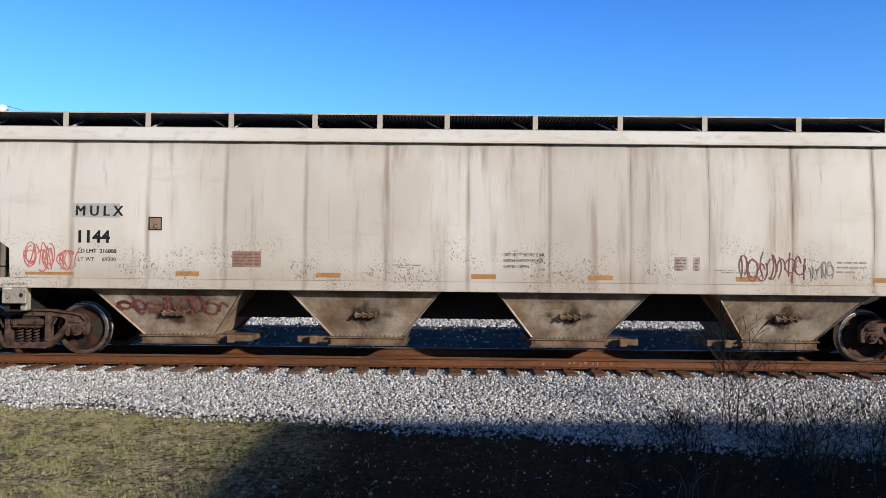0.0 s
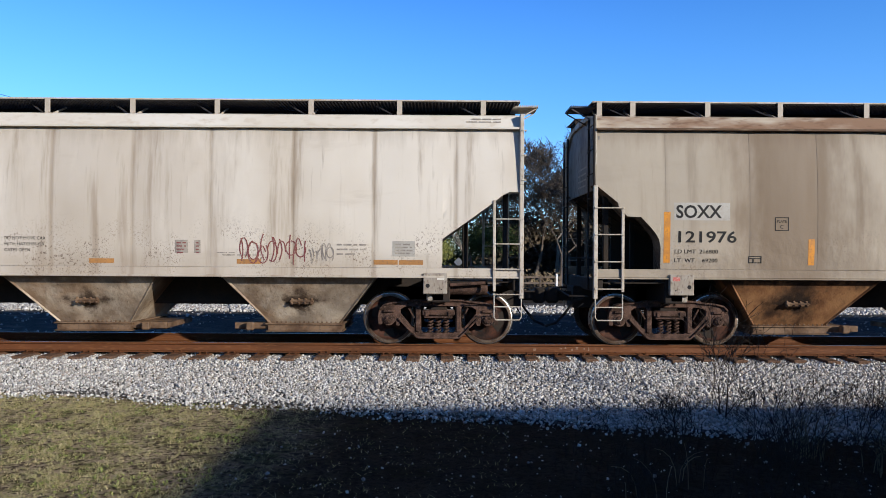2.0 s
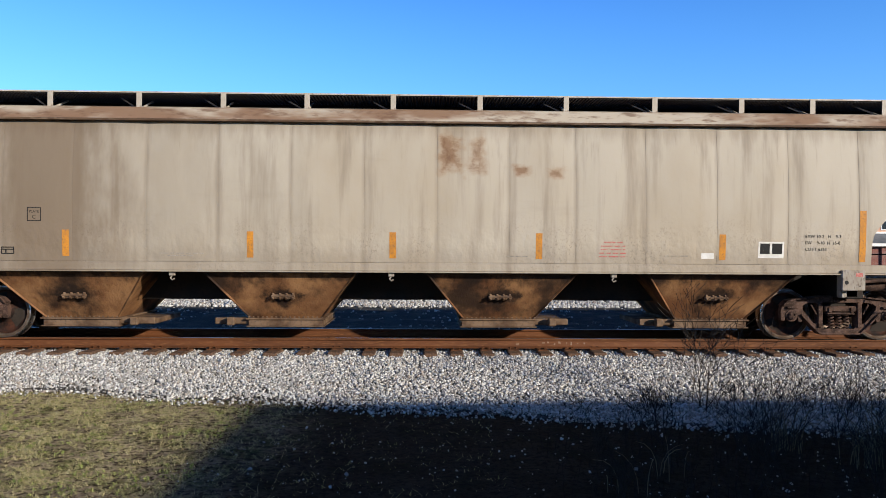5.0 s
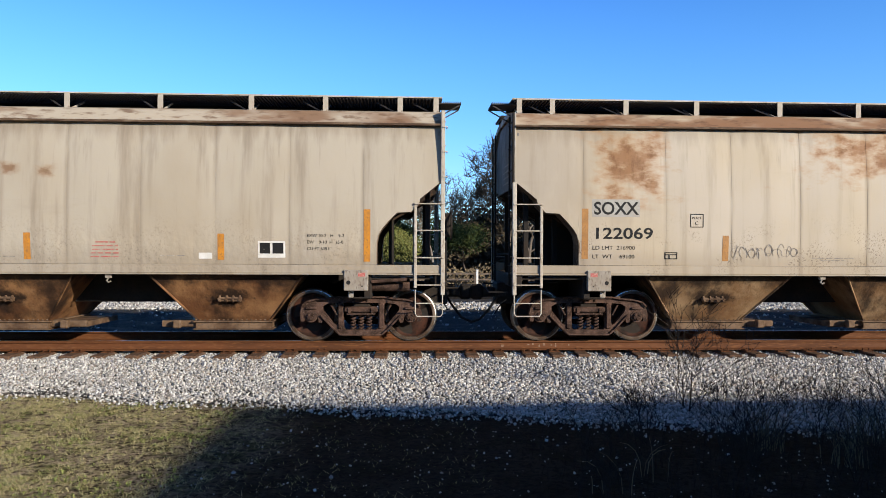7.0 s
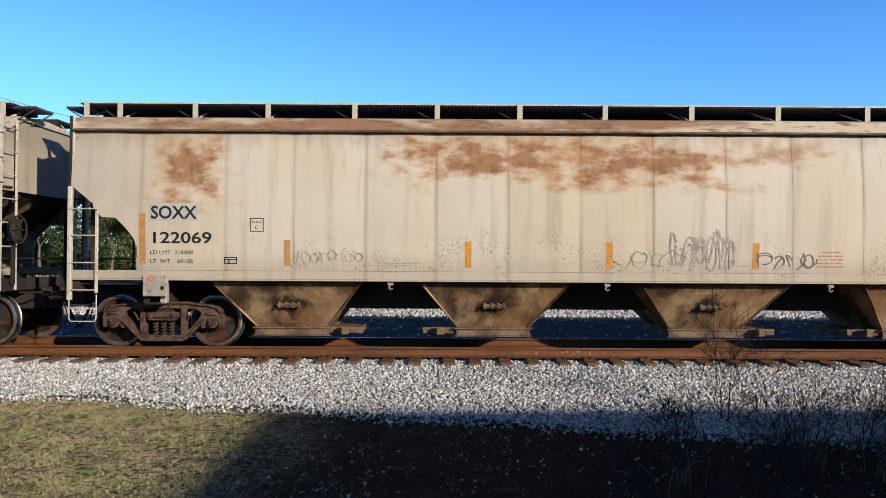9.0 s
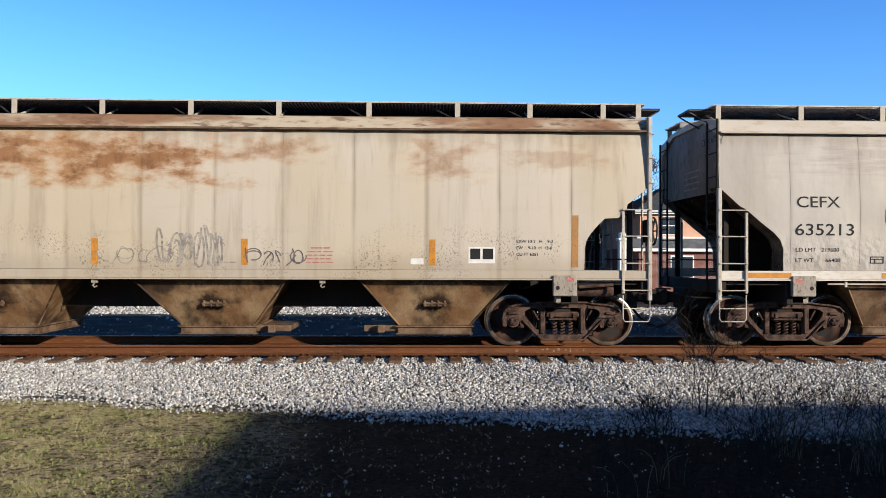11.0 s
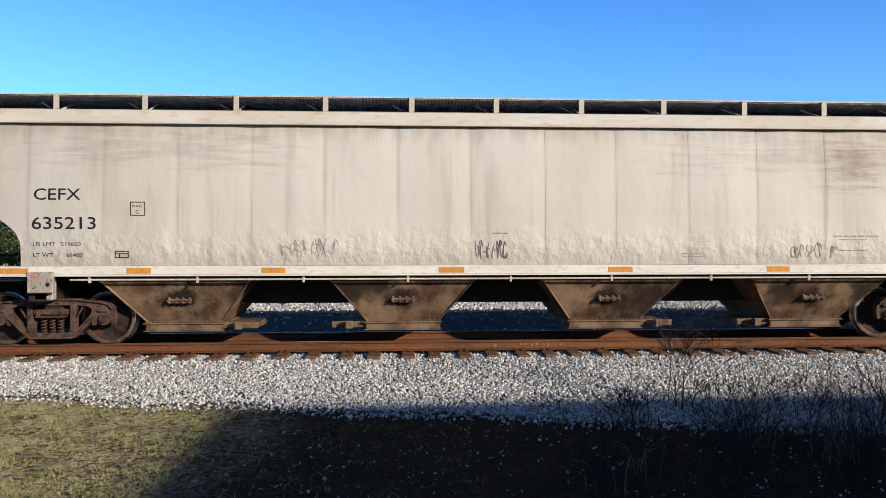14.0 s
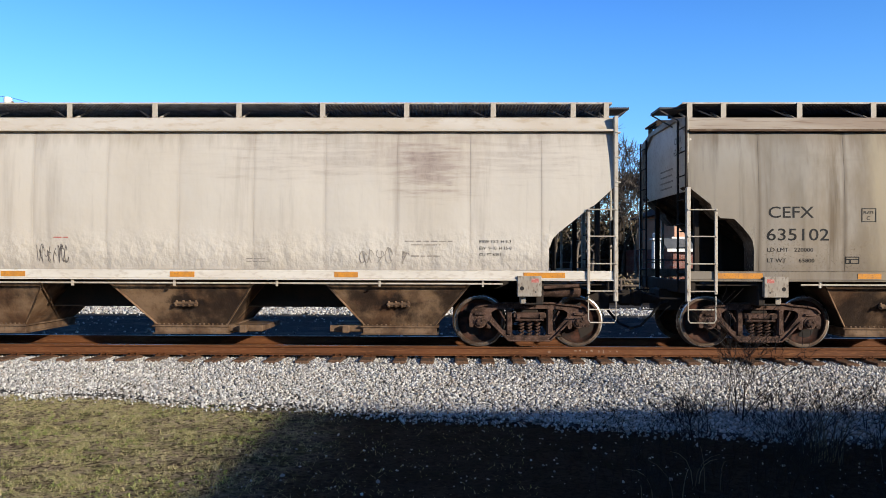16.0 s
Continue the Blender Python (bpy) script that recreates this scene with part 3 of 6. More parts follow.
# ties with their plates and spikes
tie_mesh = Geo().box(-0.115, 0.115, -1.30, 1.30, -0.18, 0, 0.012).mesh("tie", tie_wood)
plate_mesh = Geo().box(-0.10, 0.10, -0.17, 0.17, 0, 0.014, 0.004).mesh("tie_plate", rail_steel)
g = Geo().box(-0.009, 0.009, -0.009, 0.009, 0, 0.03).box(-0.016, 0.016, -0.02, 0.016, 0.03, 0.045, 0.005)
spike_mesh = g.mesh("spike", rail_steel)
x = -40.0
while x < 40.0:
    tie = solid("railroad_tie", tie_mesh, tie_wood, "dark weathered wooden railroad tie bedded in ballast", "railroad tie", "ties under the rails",
                m=pose(x, YT + rng.uniform(-0.09, 0.06), ZR - 0.188 + rng.uniform(-0.012, 0.003), 0, 0, rng.uniform(-1.5, 1.5)))
    if abs(x) < 13:
        part("tie_plate", plate_mesh, None, tie, m=pose(0, -0.7525, 0.0))
        part("spike", spike_mesh, None, tie, m=pose(0.06, -0.7525 - 0.095, 0.012))
        part("spike", spike_mesh, None, tie, m=pose(-0.05, -0.7525 - 0.1, 0.012))
    x += 0.52 + rng.uniform(-0.04, 0.05)


# ---------- railway cars ----------
Z_SILL, Z_SIDE, Z_GUTTER, Z_BAND, Z_BOARD = 1.22, 1.37, 3.74, 3.97, 4.27


def side_y(z):
    """How far the bulging side stands out at a height."""
    u = (z - Z_SIDE) / (Z_GUTTER - Z_SIDE)
    return -(1.42 + 0.12 * math.sin(math.pi * min(1, max(0, 0.24 + 0.68 * u))))


CUT = {  # lower edge of the side sheet at the car's ends: distance from the end, height
    "A": [(0, 2.66), (0.20, 2.66), (0.30, 2.62), (0.45, 2.50), (0.80, 2.24), (1.20, 1.96), (1.335, 1.86), (1.336, 1.48), (1.34, 1.37)],
    "B": [(0, 2.80), (0.38, 2.49), (0.40, 2.40), (0.54, 2.26), (0.77, 2.25), (0.90, 2.12), (1.02, 1.98), (1.08, 1.88), (1.11, 1.74), (1.112, 1.50), (1.114, 1.37)],
    "D": [(0, 2.80), (0.36, 2.47), (0.46, 2.42), (0.72, 2.20), (0.95, 2.02), (1.06, 1.90), (1.12, 1.74), (1.122, 1.52), (1.124, 1.37)],
}
CUT["C"] = CUT["E"] = CUT["B"]


def cut_height(kind, x):
    d = min(x, L - x)
    pts = CUT[kind]
    for (a, za), (b, zb) in zip(pts, pts[1:]):
        if d <= b:
            return za + (zb - za) * max(0, d - a) / (b - a)
    return Z_SIDE


def side_surface(kind, x, z):
    """The outer face of the side sheets: pillowed between the seams, and dented."""
    edges = [0.0] + SEAMS[kind] + [L]
    i = max(k for k in range(len(edges) - 1) if edges[k] <= max(x, 0.0))
    xa, xb = edges[i], edges[i + 1]
    seed = ord(kind)
    s = min(1, (x - xa) / (xb - xa))
    low = max(0, min(1, (2.3 - z) / 0.6))
    amount = {"A": 0.006, "D": 0.017}.get(kind, 0.009)
    dent = amount * noise.noise((x * 1.3, seed, z * 1.1)) + amount * 1.1 * low * noise.noise((x * 3.3, seed + 4, z * 2.6))
    return side_y(z) - 0.012 * (1 - (2 * s - 1) ** 2) + dent


def side_panel(kind, xa, xb):
    """One sheet of the side, slightly pillowed and dented, with the cut-out of the end where it reaches there."""
    g = Geo()
    us = {xa, xb} | {xa + (xb - xa) * i / 10 for i in range(11)}
    for d, _ in CUT[kind]:
        for q in (d, L - d):
            if xa < q < xb:
                us.add(q)
    us = sorted(us)
    rows = 21
    n = len(us)
    for layer in (0, 1):
        for u in us:
            lo = cut_height(kind, u)
            for j in range(rows):
                z = lo + (Z_GUTTER - lo) * j / (rows - 1)
                g.v.append((u, side_surface(kind, u, z) + 0.03 * layer, z))
    for layer in (0, 1):
        o = layer * n * rows
        for i in range(n - 1):
            for j in range(rows - 1):
                g.f.append((o + i * rows + j, o + (i + 1) * rows + j, o + (i + 1) * rows + j + 1, o + i * rows + j + 1))
    o = n * rows
    for i in range(n - 1):
        for j in (0, rows - 1):
            g.f.append((i * rows + j, (i + 1) * rows + j, o + (i + 1) * rows + j, o + i * rows + j))
    for j in range(rows - 1):
        for i in (0, n - 1):
            g.f.append((i * rows + j, i * rows + j + 1, o + i * rows + j + 1, o + i * rows + j))
    g.m = [0] * len(g.f)
    return g


def on_side(geo, kind, lift):
    """Lays a flat drawing (y is ignored) on the side sheets."""
    geo.v = [(x, side_surface(kind, x, z) - lift + y, z) for x, y, z in geo.v]
    return geo


def letters(kind, text, size, material, x, z, stretch=1.0, label="stencilled lettering", lift=0.004, bold=0.003):
    cu = bpy.data.curves.new("lettering", "FONT")
    cu.body, cu.size, cu.resolution_u, cu.offset = text, size, 3, 0.0 if "M" in text else size * bold
    tmp = bpy.data.objects.new("lettering", cu)
    me = bpy.data.meshes.new_from_object(tmp)
    bpy.data.objects.remove(tmp)
    # one part for each word of the line
    root = list(range(len(me.vertices)))

    def top(q):
        while root[q] != q:
            q = root[q]
        return q
    for p in me.polygons:
        a = top(p.vertices[0])
        for q in p.vertices[1:]:
            root[top(q)] = a
    span = {}
    for v in me.vertices:
        a = top(v.index)
        lo, hi = span.get(a, (9e9, -9e9))
        span[a] = (min(lo, v.co.x), max(hi, v.co.x))
    words, reach = [], -9e9
    for a, (lo, hi) in sorted(span.items(), key=lambda e: e[1]):
        if lo - reach > size * 0.24:
            words.append(set())
        words[-1].add(a)
        reach = max(reach, hi)
    for word in words:
        number, vs, fs = {}, [], []
        for v in me.vertices:
            if top(v.index) in word:
                number[v.index] = len(vs)
                px, pz = x + v.co.x * stretch, z + v.co.y
                vs.append((px, side_surface(kind, px, pz) - lift, pz))
        for p in me.polygons:
            if p.vertices[0] in number:
                fs.append(tuple(number[q] for q in p.vertices))
        g = Geo().add(vs, fs)
        if "M" in text and bold > 0.005:
            for q in (1, 2):
                g.add([(px + 0.035 * q * size, py - 0.0006 * q, pz) for px, py, pz in vs], fs)
        part("lettering", g.mesh("lettering", material, fix=False), None, CARS[kind], label)
    bpy.data.meshes.remove(me)


def bars(kind, rows, material, label="small unreadable stencil lines", lift=0.006):
    """Lines of small writing as plain bars: x, z, length, height."""
    for x, z, length, h in rows:
        g, q = Geo(), x
        while q < x + length - 0.02:
            wd = min(rnd.uniform(0.06, 0.22), x + length - q)
            g.box(q, q + wd, 0, 0.002, z, z + h)
            q += wd + 0.03
        part("lettering", on_side(g, kind, lift), material, CARS[kind], label)


def patch(kind, name, x0, x1, z0, z1, material, label, lift=0.003):
    g = Geo()
    nx, nz = max(1, int((x1 - x0) / 0.12)), max(1, int((z1 - z0) / 0.12))
    for i in range(nx):
        for j in range(nz):
            a, b = x0 + (x1 - x0) * i / nx, x0 + (x1 - x0) * (i + 1) / nx
            c, d = z0 + (z1 - z0) * j / nz, z0 + (z1 - z0) * (j + 1) / nz
            g.add([(a, 0, c), (b, 0, c), (b, 0, d), (a, 0, d)], [(0, 1, 2, 3)])
    return part(name, on_side(g, kind, lift).mesh(name, material, fix=False), None, CARS[kind], label)


def frame_box(kind, x0, x1, z0, z1, t, material, label, extra=()):
    g = Geo()
    for a, b, c, d in ((x0, x1, z0, z0 + t), (x0, x1, z1 - t, z1), (x0, x0 + t, z0 + t, z1 - t), (x1 - t, x1, z0 + t, z1 - t), *extra):
        g.box(a, b, 0, 0.002, c, d)
    return part("stencil_box", on_side(g, kind, 0.006), material, CARS[kind], label)


def scribble(kind, x0, z0, width, height, count, material, seed, r=0.012, label="sprayed scribble", face=None):
    """Sprayed strokes: tall bent strokes and loops, one sign after another; each stroke is a part."""
    rr = random.Random(seed)
    step = width / count
    for i in range(count):
        cx = x0 + step * (i + 0.5)
        hh = height * rr.uniform(0.7, 1.0)
        for stroke in range(rr.choice((2, 2, 3))):
            g, pts = Geo(), []
            if rr.random() < 0.45:
                a0, turns = rr.uniform(0, 6.28), rr.uniform(0.5, 1.05)
                w_, h_, zc = step * rr.uniform(0.3, 0.6), hh * rr.uniform(0.18, 0.45), z0 + hh * rr.uniform(0.35, 0.65)
                for q in range(12):
                    a = a0 + turns * 2 * math.pi * q / 11
                    pts.append((cx + w_ * math.cos(a), 0, zc + h_ * math.sin(a)))
            else:
                px, top = cx + rr.uniform(-0.5, 0.5) * step, rr.random() < 0.5
                za, zb = z0 + hh * rr.uniform(0, 0.2), z0 + hh * rr.uniform(0.75, 1.0)
                bend, slant = rr.uniform(-0.35, 0.35) * step, rr.uniform(-0.5, 0.7) * step
                for q in range(7):
                    u = q / 6
                    pts.append((px + slant * u + bend * math.sin(math.pi * u), 0, za + (zb - za) * u))
                if rr.random() < 0.5:
                    pts += [(pts[-1][0] + step * 0.4 * k / 3, 0, zb - hh * 0.25 * (k / 3) ** 2) for k in (1, 2, 3)]
            last = len(pts) - 1
            for k, (x, _, z) in enumerate(pts):
                a, b = pts[max(k - 1, 0)], pts[min(k + 1, last)]
                dx, dz = b[0] - a[0], b[2] - a[2]
                n = r / max(math.hypot(dx, dz), 1e-6)
                g.v += [(x + s * dz * n, y, z - s * dx * n) for s, y in ((-1, -0.001), (1, -0.001), (1, 0.001), (-1, 0.001))]
            g.f = [(4 * k + j, 4 * k + (j + 1) % 4, 4 * k + 4 + (j + 1) % 4, 4 * k + 4 + j) for k in range(last) for j in range(4)]
            g.f += [(3, 2, 1, 0), tuple(4 * last + j for j in range(4))]
            g.m = [0] * len(g.f)
            if face:
                g.v = [(x, face(z) + y, z) for x, y, z in g.v]
            else:
                on_side(g, kind, 0.005)
            part("graffiti", g, material, CARS[kind], label)


CACHE = {}
CARS = {}


def cached(name, build):
    if name not in CACHE:
        CACHE[name] = build()
    return CACHE[name]


# running gear
def wheelset_mesh():
    g = Geo()
    for s in (-1, 1):
        prof = [(0.0, 0.83), (0.075, 0.83), (0.105, 0.82), (0.115, 0.79), (0.15, 0.755), (0.26, 0.735), (0.345, 0.745), (0.385, 0.785), (0.395, 0.822),
                (0.440, 0.822), (0.457, 0.815), (0.460, 0.735), (0.468, 0.715), (0.484, 0.700), (0.484, 0.685), (0.46, 0.68), (0.385, 0.68), (0.36, 0.70),
                (0.2, 0.69), (0.12, 0.66), (0.10, 0.62), (0.085, 0.6)]
        mats = [0, 0, 0, 0, 0, 0, 0, 1, 1, 2, 2, 2, 2, 1, 1, 1, 0, 0, 0, 0, 0]
        g.lathe([(r, y * s) for r, y in prof], 44, mats=mats)
        # patches of caked grease on the plate, so that its turning shows
        for a0, a1, r0, r1 in ((0.3, 1.6, 0.13, 0.33), (2.9, 3.5, 0.2, 0.37), (4.4, 5.6, 0.12, 0.28)):
            pts = []
            for k in range(7):
                a = a0 + (a1 - a0) * k / 6
                pts.append((a, r0 + 0.02 * math.sin(3 * a), r1 + 0.02 * math.cos(5 * a)))
            vs = []
            for a, p, q in pts:
                for r in (p, (p + q) / 2, q):
                    yy = 0.755 - 0.02 * min(1, (r - 0.13) / 0.12) + (0.05 * max(0, r - 0.32)) + 0.008
                    vs.append((r * math.cos(a), s * yy, r * math.sin(a)))
            g.add(vs, [(3 * i + j, 3 * i + j + 1, 3 * i + j + 4, 3 * i + j + 3) for i in range(6) for j in (0, 1)], 3)
    g.tube([(0, -0.64, 0), (0, 0.64, 0)], 0.085, 12, mat=0)
    return g.mesh("wheelset", [wheel_face, wheel_rim, tread_steel, dark_steel], 40)


def plate_with_holes(outline, holes, y0, y1):
    """A flat casting in x and z with openings, drawn out from y0 to y1."""
    bm = bmesh.new()
    for loop in (outline, *holes):
        vs = [bm.verts.new((x, y0, z)) for x, z in loop]
        for a, b in zip(vs, vs[1:] + vs[:1]):
            bm.edges.new((a, b))
    bmesh.ops.triangle_fill(bm, edges=bm.edges[:], use_beauty=True)
    out = bmesh.ops.extrude_face_region(bm, geom=bm.faces[:])
    for v in out["geom"]:
        if isinstance(v, bmesh.types.BMVert):
            v.co.y = y1
    bm.verts.index_update()
    g = Geo().add([v.co for v in bm.verts], [tuple(v.index for v in f.verts) for f in bm.faces])
    bm.free()
    return g


def side_frame_mesh():
    # heights are from the axle's middle
    half = [(0.36, -0.33), (0.45, -0.25), (0.66, -0.03), (0.68, -0.11), (0.735, -0.11), (0.755, 0.0), (0.80, 0.085), (0.865, 0.118), (0.93, 0.085), (0.97, 0.0), (0.985, -0.09),
            (1.045, -0.09), (1.06, 0.06), (1.03, 0.18), (0.95, 0.265), (0.80, 0.30), (0.60, 0.315), (0.42, 0.345), (0.2, 0.345)]
    outline = half + [(-x, z) for x, z in reversed(half)]
    window = [(0.43, 0.235), (0.60, 0.215), (0.665, 0.17), (0.66, 0.10), (0.47, -0.13), (0.42, -0.15), (0.405, -0.10), (0.405, 0.20)]
    nest = [(-0.30, 0.235), (0.30, 0.235), (0.30, -0.20), (0.27, -0.235), (-0.27, -0.235), (-0.30, -0.20)]
    g = plate_with_holes(outline, [window, [(-x, z) for x, z in window], nest], -0.055, 0.055)
    # raised edges of the casting
    for pts, w in (([(-1.03, 0.17), (-0.95, 0.255), (-0.80, 0.29), (-0.60, 0.305), (-0.42, 0.335), (0.42, 0.335), (0.60, 0.305), (0.80, 0.29), (0.95, 0.255), (1.03, 0.17)], 0.19),
                   ([(0.70, 0.02), (0.45, -0.24), (0.36, -0.32), (-0.36, -0.32), (-0.45, -0.24), (-0.70, 0.02)], 0.18)):
        for (xa, za), (xb, zb) in zip(pts, pts[1:]):
            g.beam((xa, -0.01, za), (xb, -0.01, zb), w, 0.03, 0.006)
    for e in (-1, 1):
        g.box(e * 0.355 - 0.045, e * 0.355 + 0.045, -0.085, 0.06, -0.22, 0.24, 0.015)
        g.box(e * 0.865 - 0.10, e * 0.865 + 0.10, -0.10, 0.06, 0.12, 0.165, 0.012)
        g.beam((e * 0.42, -0.06, 0.02), (e * 0.52, -0.06, 0.20), 0.03, 0.03, 0.006)
    g.box(-0.29, 0.29, -0.10, 0.06, 0.07, 0.17, 0.02)          # end of the bolster
    g.box(-0.25, 0.25, -0.115, 0.0, 0.025, 0.06, 0.01)
    for q in (-0.2, 0.2):
        g.box(q - 0.03, q + 0.03, -0.125, -0.05, 0.06, 0.15, 0.008)
    for q in (-0.12, 0.0, 0.12):
        g.lathe([(0.0, -0.085), (0.02, -0.08), (0.022, -0.05)], 8, (q, 0, 0.285))
    return g.mesh("side_frame", bogie_steel, 40)


def bearing_mesh():
    g = Geo().lathe([(0.0, -0.11), (0.055, -0.11), (0.07, -0.10), (0.075, -0.075), (0.105, -0.07), (0.11, -0.05), (0.11, 0.1), (0.0, 0.1)], 20)
    for i in range(3):
        a = 2 * math.pi * i / 3 + 0.5
        g.box(-0.014, 0.014, -0.125, -0.10, -0.014, 0.014, 0.004, turn=Matrix.Translation((0.042 * math.cos(a), 0, 0.042 * math.sin(a))))
    return g.mesh("bearing", bogie_steel, 40)


def spring_mesh():
    pts = []
    for i in range(49):
        a = 2 * math.pi * i / 10
        pts.append((0.045 * math.cos(a), 0.045 * math.sin(a), 0.26 * i / 48))
    return Geo().tube(pts, 0.013, 5).mesh("spring", bogie_steel, 60)


WHEELSETS = []


def bogie(car, x):
    g = Geo().box(-0.16, 0.16, -1.0, 1.0, 0.10, 0.30, 0.03).box(-0.22, 0.22, -0.25, 0.25, 0.28, 0.42, 0.03)
    g.beam((-0.5, 0, -0.05), (0.5, 0, -0.05), 0.1, 0.08)
    for s in (-1, 1):
        g.box(s * 0.40 - 0.04, s * 0.40 + 0.04, -0.75, 0.75, -0.06, 0.06, 0.02)
    b = part("bogie", cached("bogie", lambda: g.mesh("bogie", dark_steel)), None, car, "brown cast steel freight bogie", pose(x, 0, R_WHEEL))
    for s in (-1, 1):
        part("side_frame", cached("side_frame", side_frame_mesh), None, b, m=pose(0, s * 1.0, 0, 0, 0, 0 if s < 0 else 180))
        for q in (-0.14, 0, 0.14):
            part("spring", cached("spring", spring_mesh), None, b, m=pose(q, s * 1.02, -0.24))
        for q in (-0.865, 0.865):
            part("bearing", cached("bearing", bearing_mesh), None, b, m=pose(q, s * 1.0, 0, 0, 0, 0 if s < 0 else 180))
    for q in (-0.865, 0.865):
        ws = part("wheelset", cached("wheelset", wheelset_mesh), None, b, "rusty steel wheels on an axle", pose(q, 0, 0))
        WHEELSETS.append((ws, q, rnd.uniform(0, 6.28)))
    return b


def hopper_mesh(steel):
    """A hopper pocket: four sloping sheets with flanged edges. Its middle is at x = 0."""
    g = Geo()
    top, bot = (1.32, 1.42, 1.24), (0.62, 0.80, 0.36)
    vs = []
    for hx, hy, z in (top, bot):
        vs += [(-hx, -hy, z), (hx, -hy, z), (hx, hy, z), (-hx, hy, z)]
    g.add(vs, [(0, 1, 5, 4), (1, 2, 6, 5), (2, 3, 7, 6), (3, 0, 4, 7), (4, 5, 6, 7)])
    return g.mesh("hopper", steel, 30)


def hopper_flanges(h, kind, steel):
    """The welded edge strips of a hopper: four at the corners, two along the top."""
    corner = cached("corner_flange" + kind, lambda: Geo().beam((1.32, 1.425, 1.23), (0.62, 0.805, 0.36), 0.022, 0.035, 0.004).mesh("edge_flange", steel))
    top = cached("top_flange" + kind, lambda: Geo().beam((-1.32, 1.43, 1.21), (1.32, 1.43, 1.21), 0.04, 0.06, 0.008).mesh("edge_flange", steel))
    for e in (-1, 1):
        for q in (-1, 1):
            part("edge_flange", corner, None, h, m=Matrix.Diagonal((q, e, 1, 1)))
        part("edge_flange", top, None, h, m=Matrix.Diagonal((1, e, 1, 1)))


def gate_mesh():
    g = Geo()
    g.box(-0.66, 0.66, -0.86, 0.86, 0.22, 0.34, 0.01)
    g.box(-0.70, 0.70, -0.90, 0.90, 0.335, 0.362, 0.006)
    g.box(-0.69, 0.69, -0.885, 0.885, 0.205, 0.225, 0.006)
    for i in range(17):
        q = -0.64 + 0.08 * i
        g.box(q - 0.015, q + 0.015, -0.905, -0.885, 0.37, 0.395, 0.004)
    g.box(0.66, 1.22, -0.70, 0.70, 0.23, 0.33, 0.01)
    g.box(0.58, 1.26, -0.80, -0.72, 0.25, 0.36, 0.01)
    g.tube([(0.95, -0.95, 0.30), (0.95, 0.95, 0.30)], 0.03, 8)
    g.box(0.88, 1.02, -0.98, -0.86, 0.24, 0.38, 0.02)
    return g.mesh("outlet_gate", gate_steel)


def vibrator_mesh():
    g = Geo()
    g.box(-0.20, 0.20, -0.025, 0.02, 0.0, 0.15, 0.01)
    for s in (-0.17, -0.05, 0.06, 0.17):
        g.box(s - 0.02, s + 0.02, -0.055, 0.0, -0.02, 0.17, 0.008)
    g.box(-0.21, 0.21, -0.065, -0.035, 0.115, 0.145, 0.01)
    g.box(-0.21, 0.21, -0.065, -0.035, 0.01, 0.04, 0.01)
    return g.mesh("vibrator_bracket", gate_steel)


def ladder_geo(kind):
    """Corner ladder of the side; its corner is at x = 0 and it runs towards +x."""
    g = Geo()
    y = -1.56
    inner = 2.36 if kind != "A" else 2.52
    g.beam((0.46, y, 0.98), (0.46, y, inner), 0.035, 0.05, 0.006)
    rungs = [2.40, 1.95, 1.49, 1.03] if kind != "A" else [2.20, 1.78, 1.35, 0.93]
    for z in rungs:
        g.tube([(-0.02, y - 0.02, z), (0.46, y - 0.02, z)], 0.011, 6)
        for q in (0.0, 0.46):
            g.box(q - 0.02, q + 0.02, y - 0.035, y, z - 0.015, z + 0.015, 0.004)
    return g


def corner_post_geo(tall):
    """The upright at a corner: full height at the brake end, ladder height at the other."""
    g = Geo()
    g.box(-0.035, 0.035, -1.575, -1.50, 0.86, 2.78, 0.008)
    if tall:
        g.box(-0.035, 0.035, -1.575, -1.46, 2.78, 3.98, 0.008)
        for i in range(3):
            z = 2.86 + 0.42 * i
            g.tube([(0.0, -1.59, z), (-0.07, -1.58, z), (-0.07, -1.42, z)], 0.011, 6)
    else:
        g.box(0.0, 0.03, -1.50, -1.44, 2.70, 3.98, 0.006)
    return g


def step_geo():
    g = Geo()
    y = -1.55
    g.tube([(0.0, y, 0.95), (0.0, y, 0.55), (0.03, y - 0.01, 0.50), (0.43, y - 0.01, 0.50), (0.46, y, 0.55), (0.46, y, 0.95)], 0.011, 6)
    g.tube([(0.0, y, 0.72), (0.46, y, 0.72)], 0.010, 6)
    return g


def end_ladder_geo():
    g = Geo()
    for q in (-1.50, -1.05):
        g.beam((0.0, q, 1.0), (0.0, q, 3.98), 0.045, 0.03, 0.005)
    for i in range(7):
        z = 1.35 + 0.41 * i
        g.tube([(-0.02, -1.50, z), (-0.02, -1.05, z)], 0.011, 6)
    return g


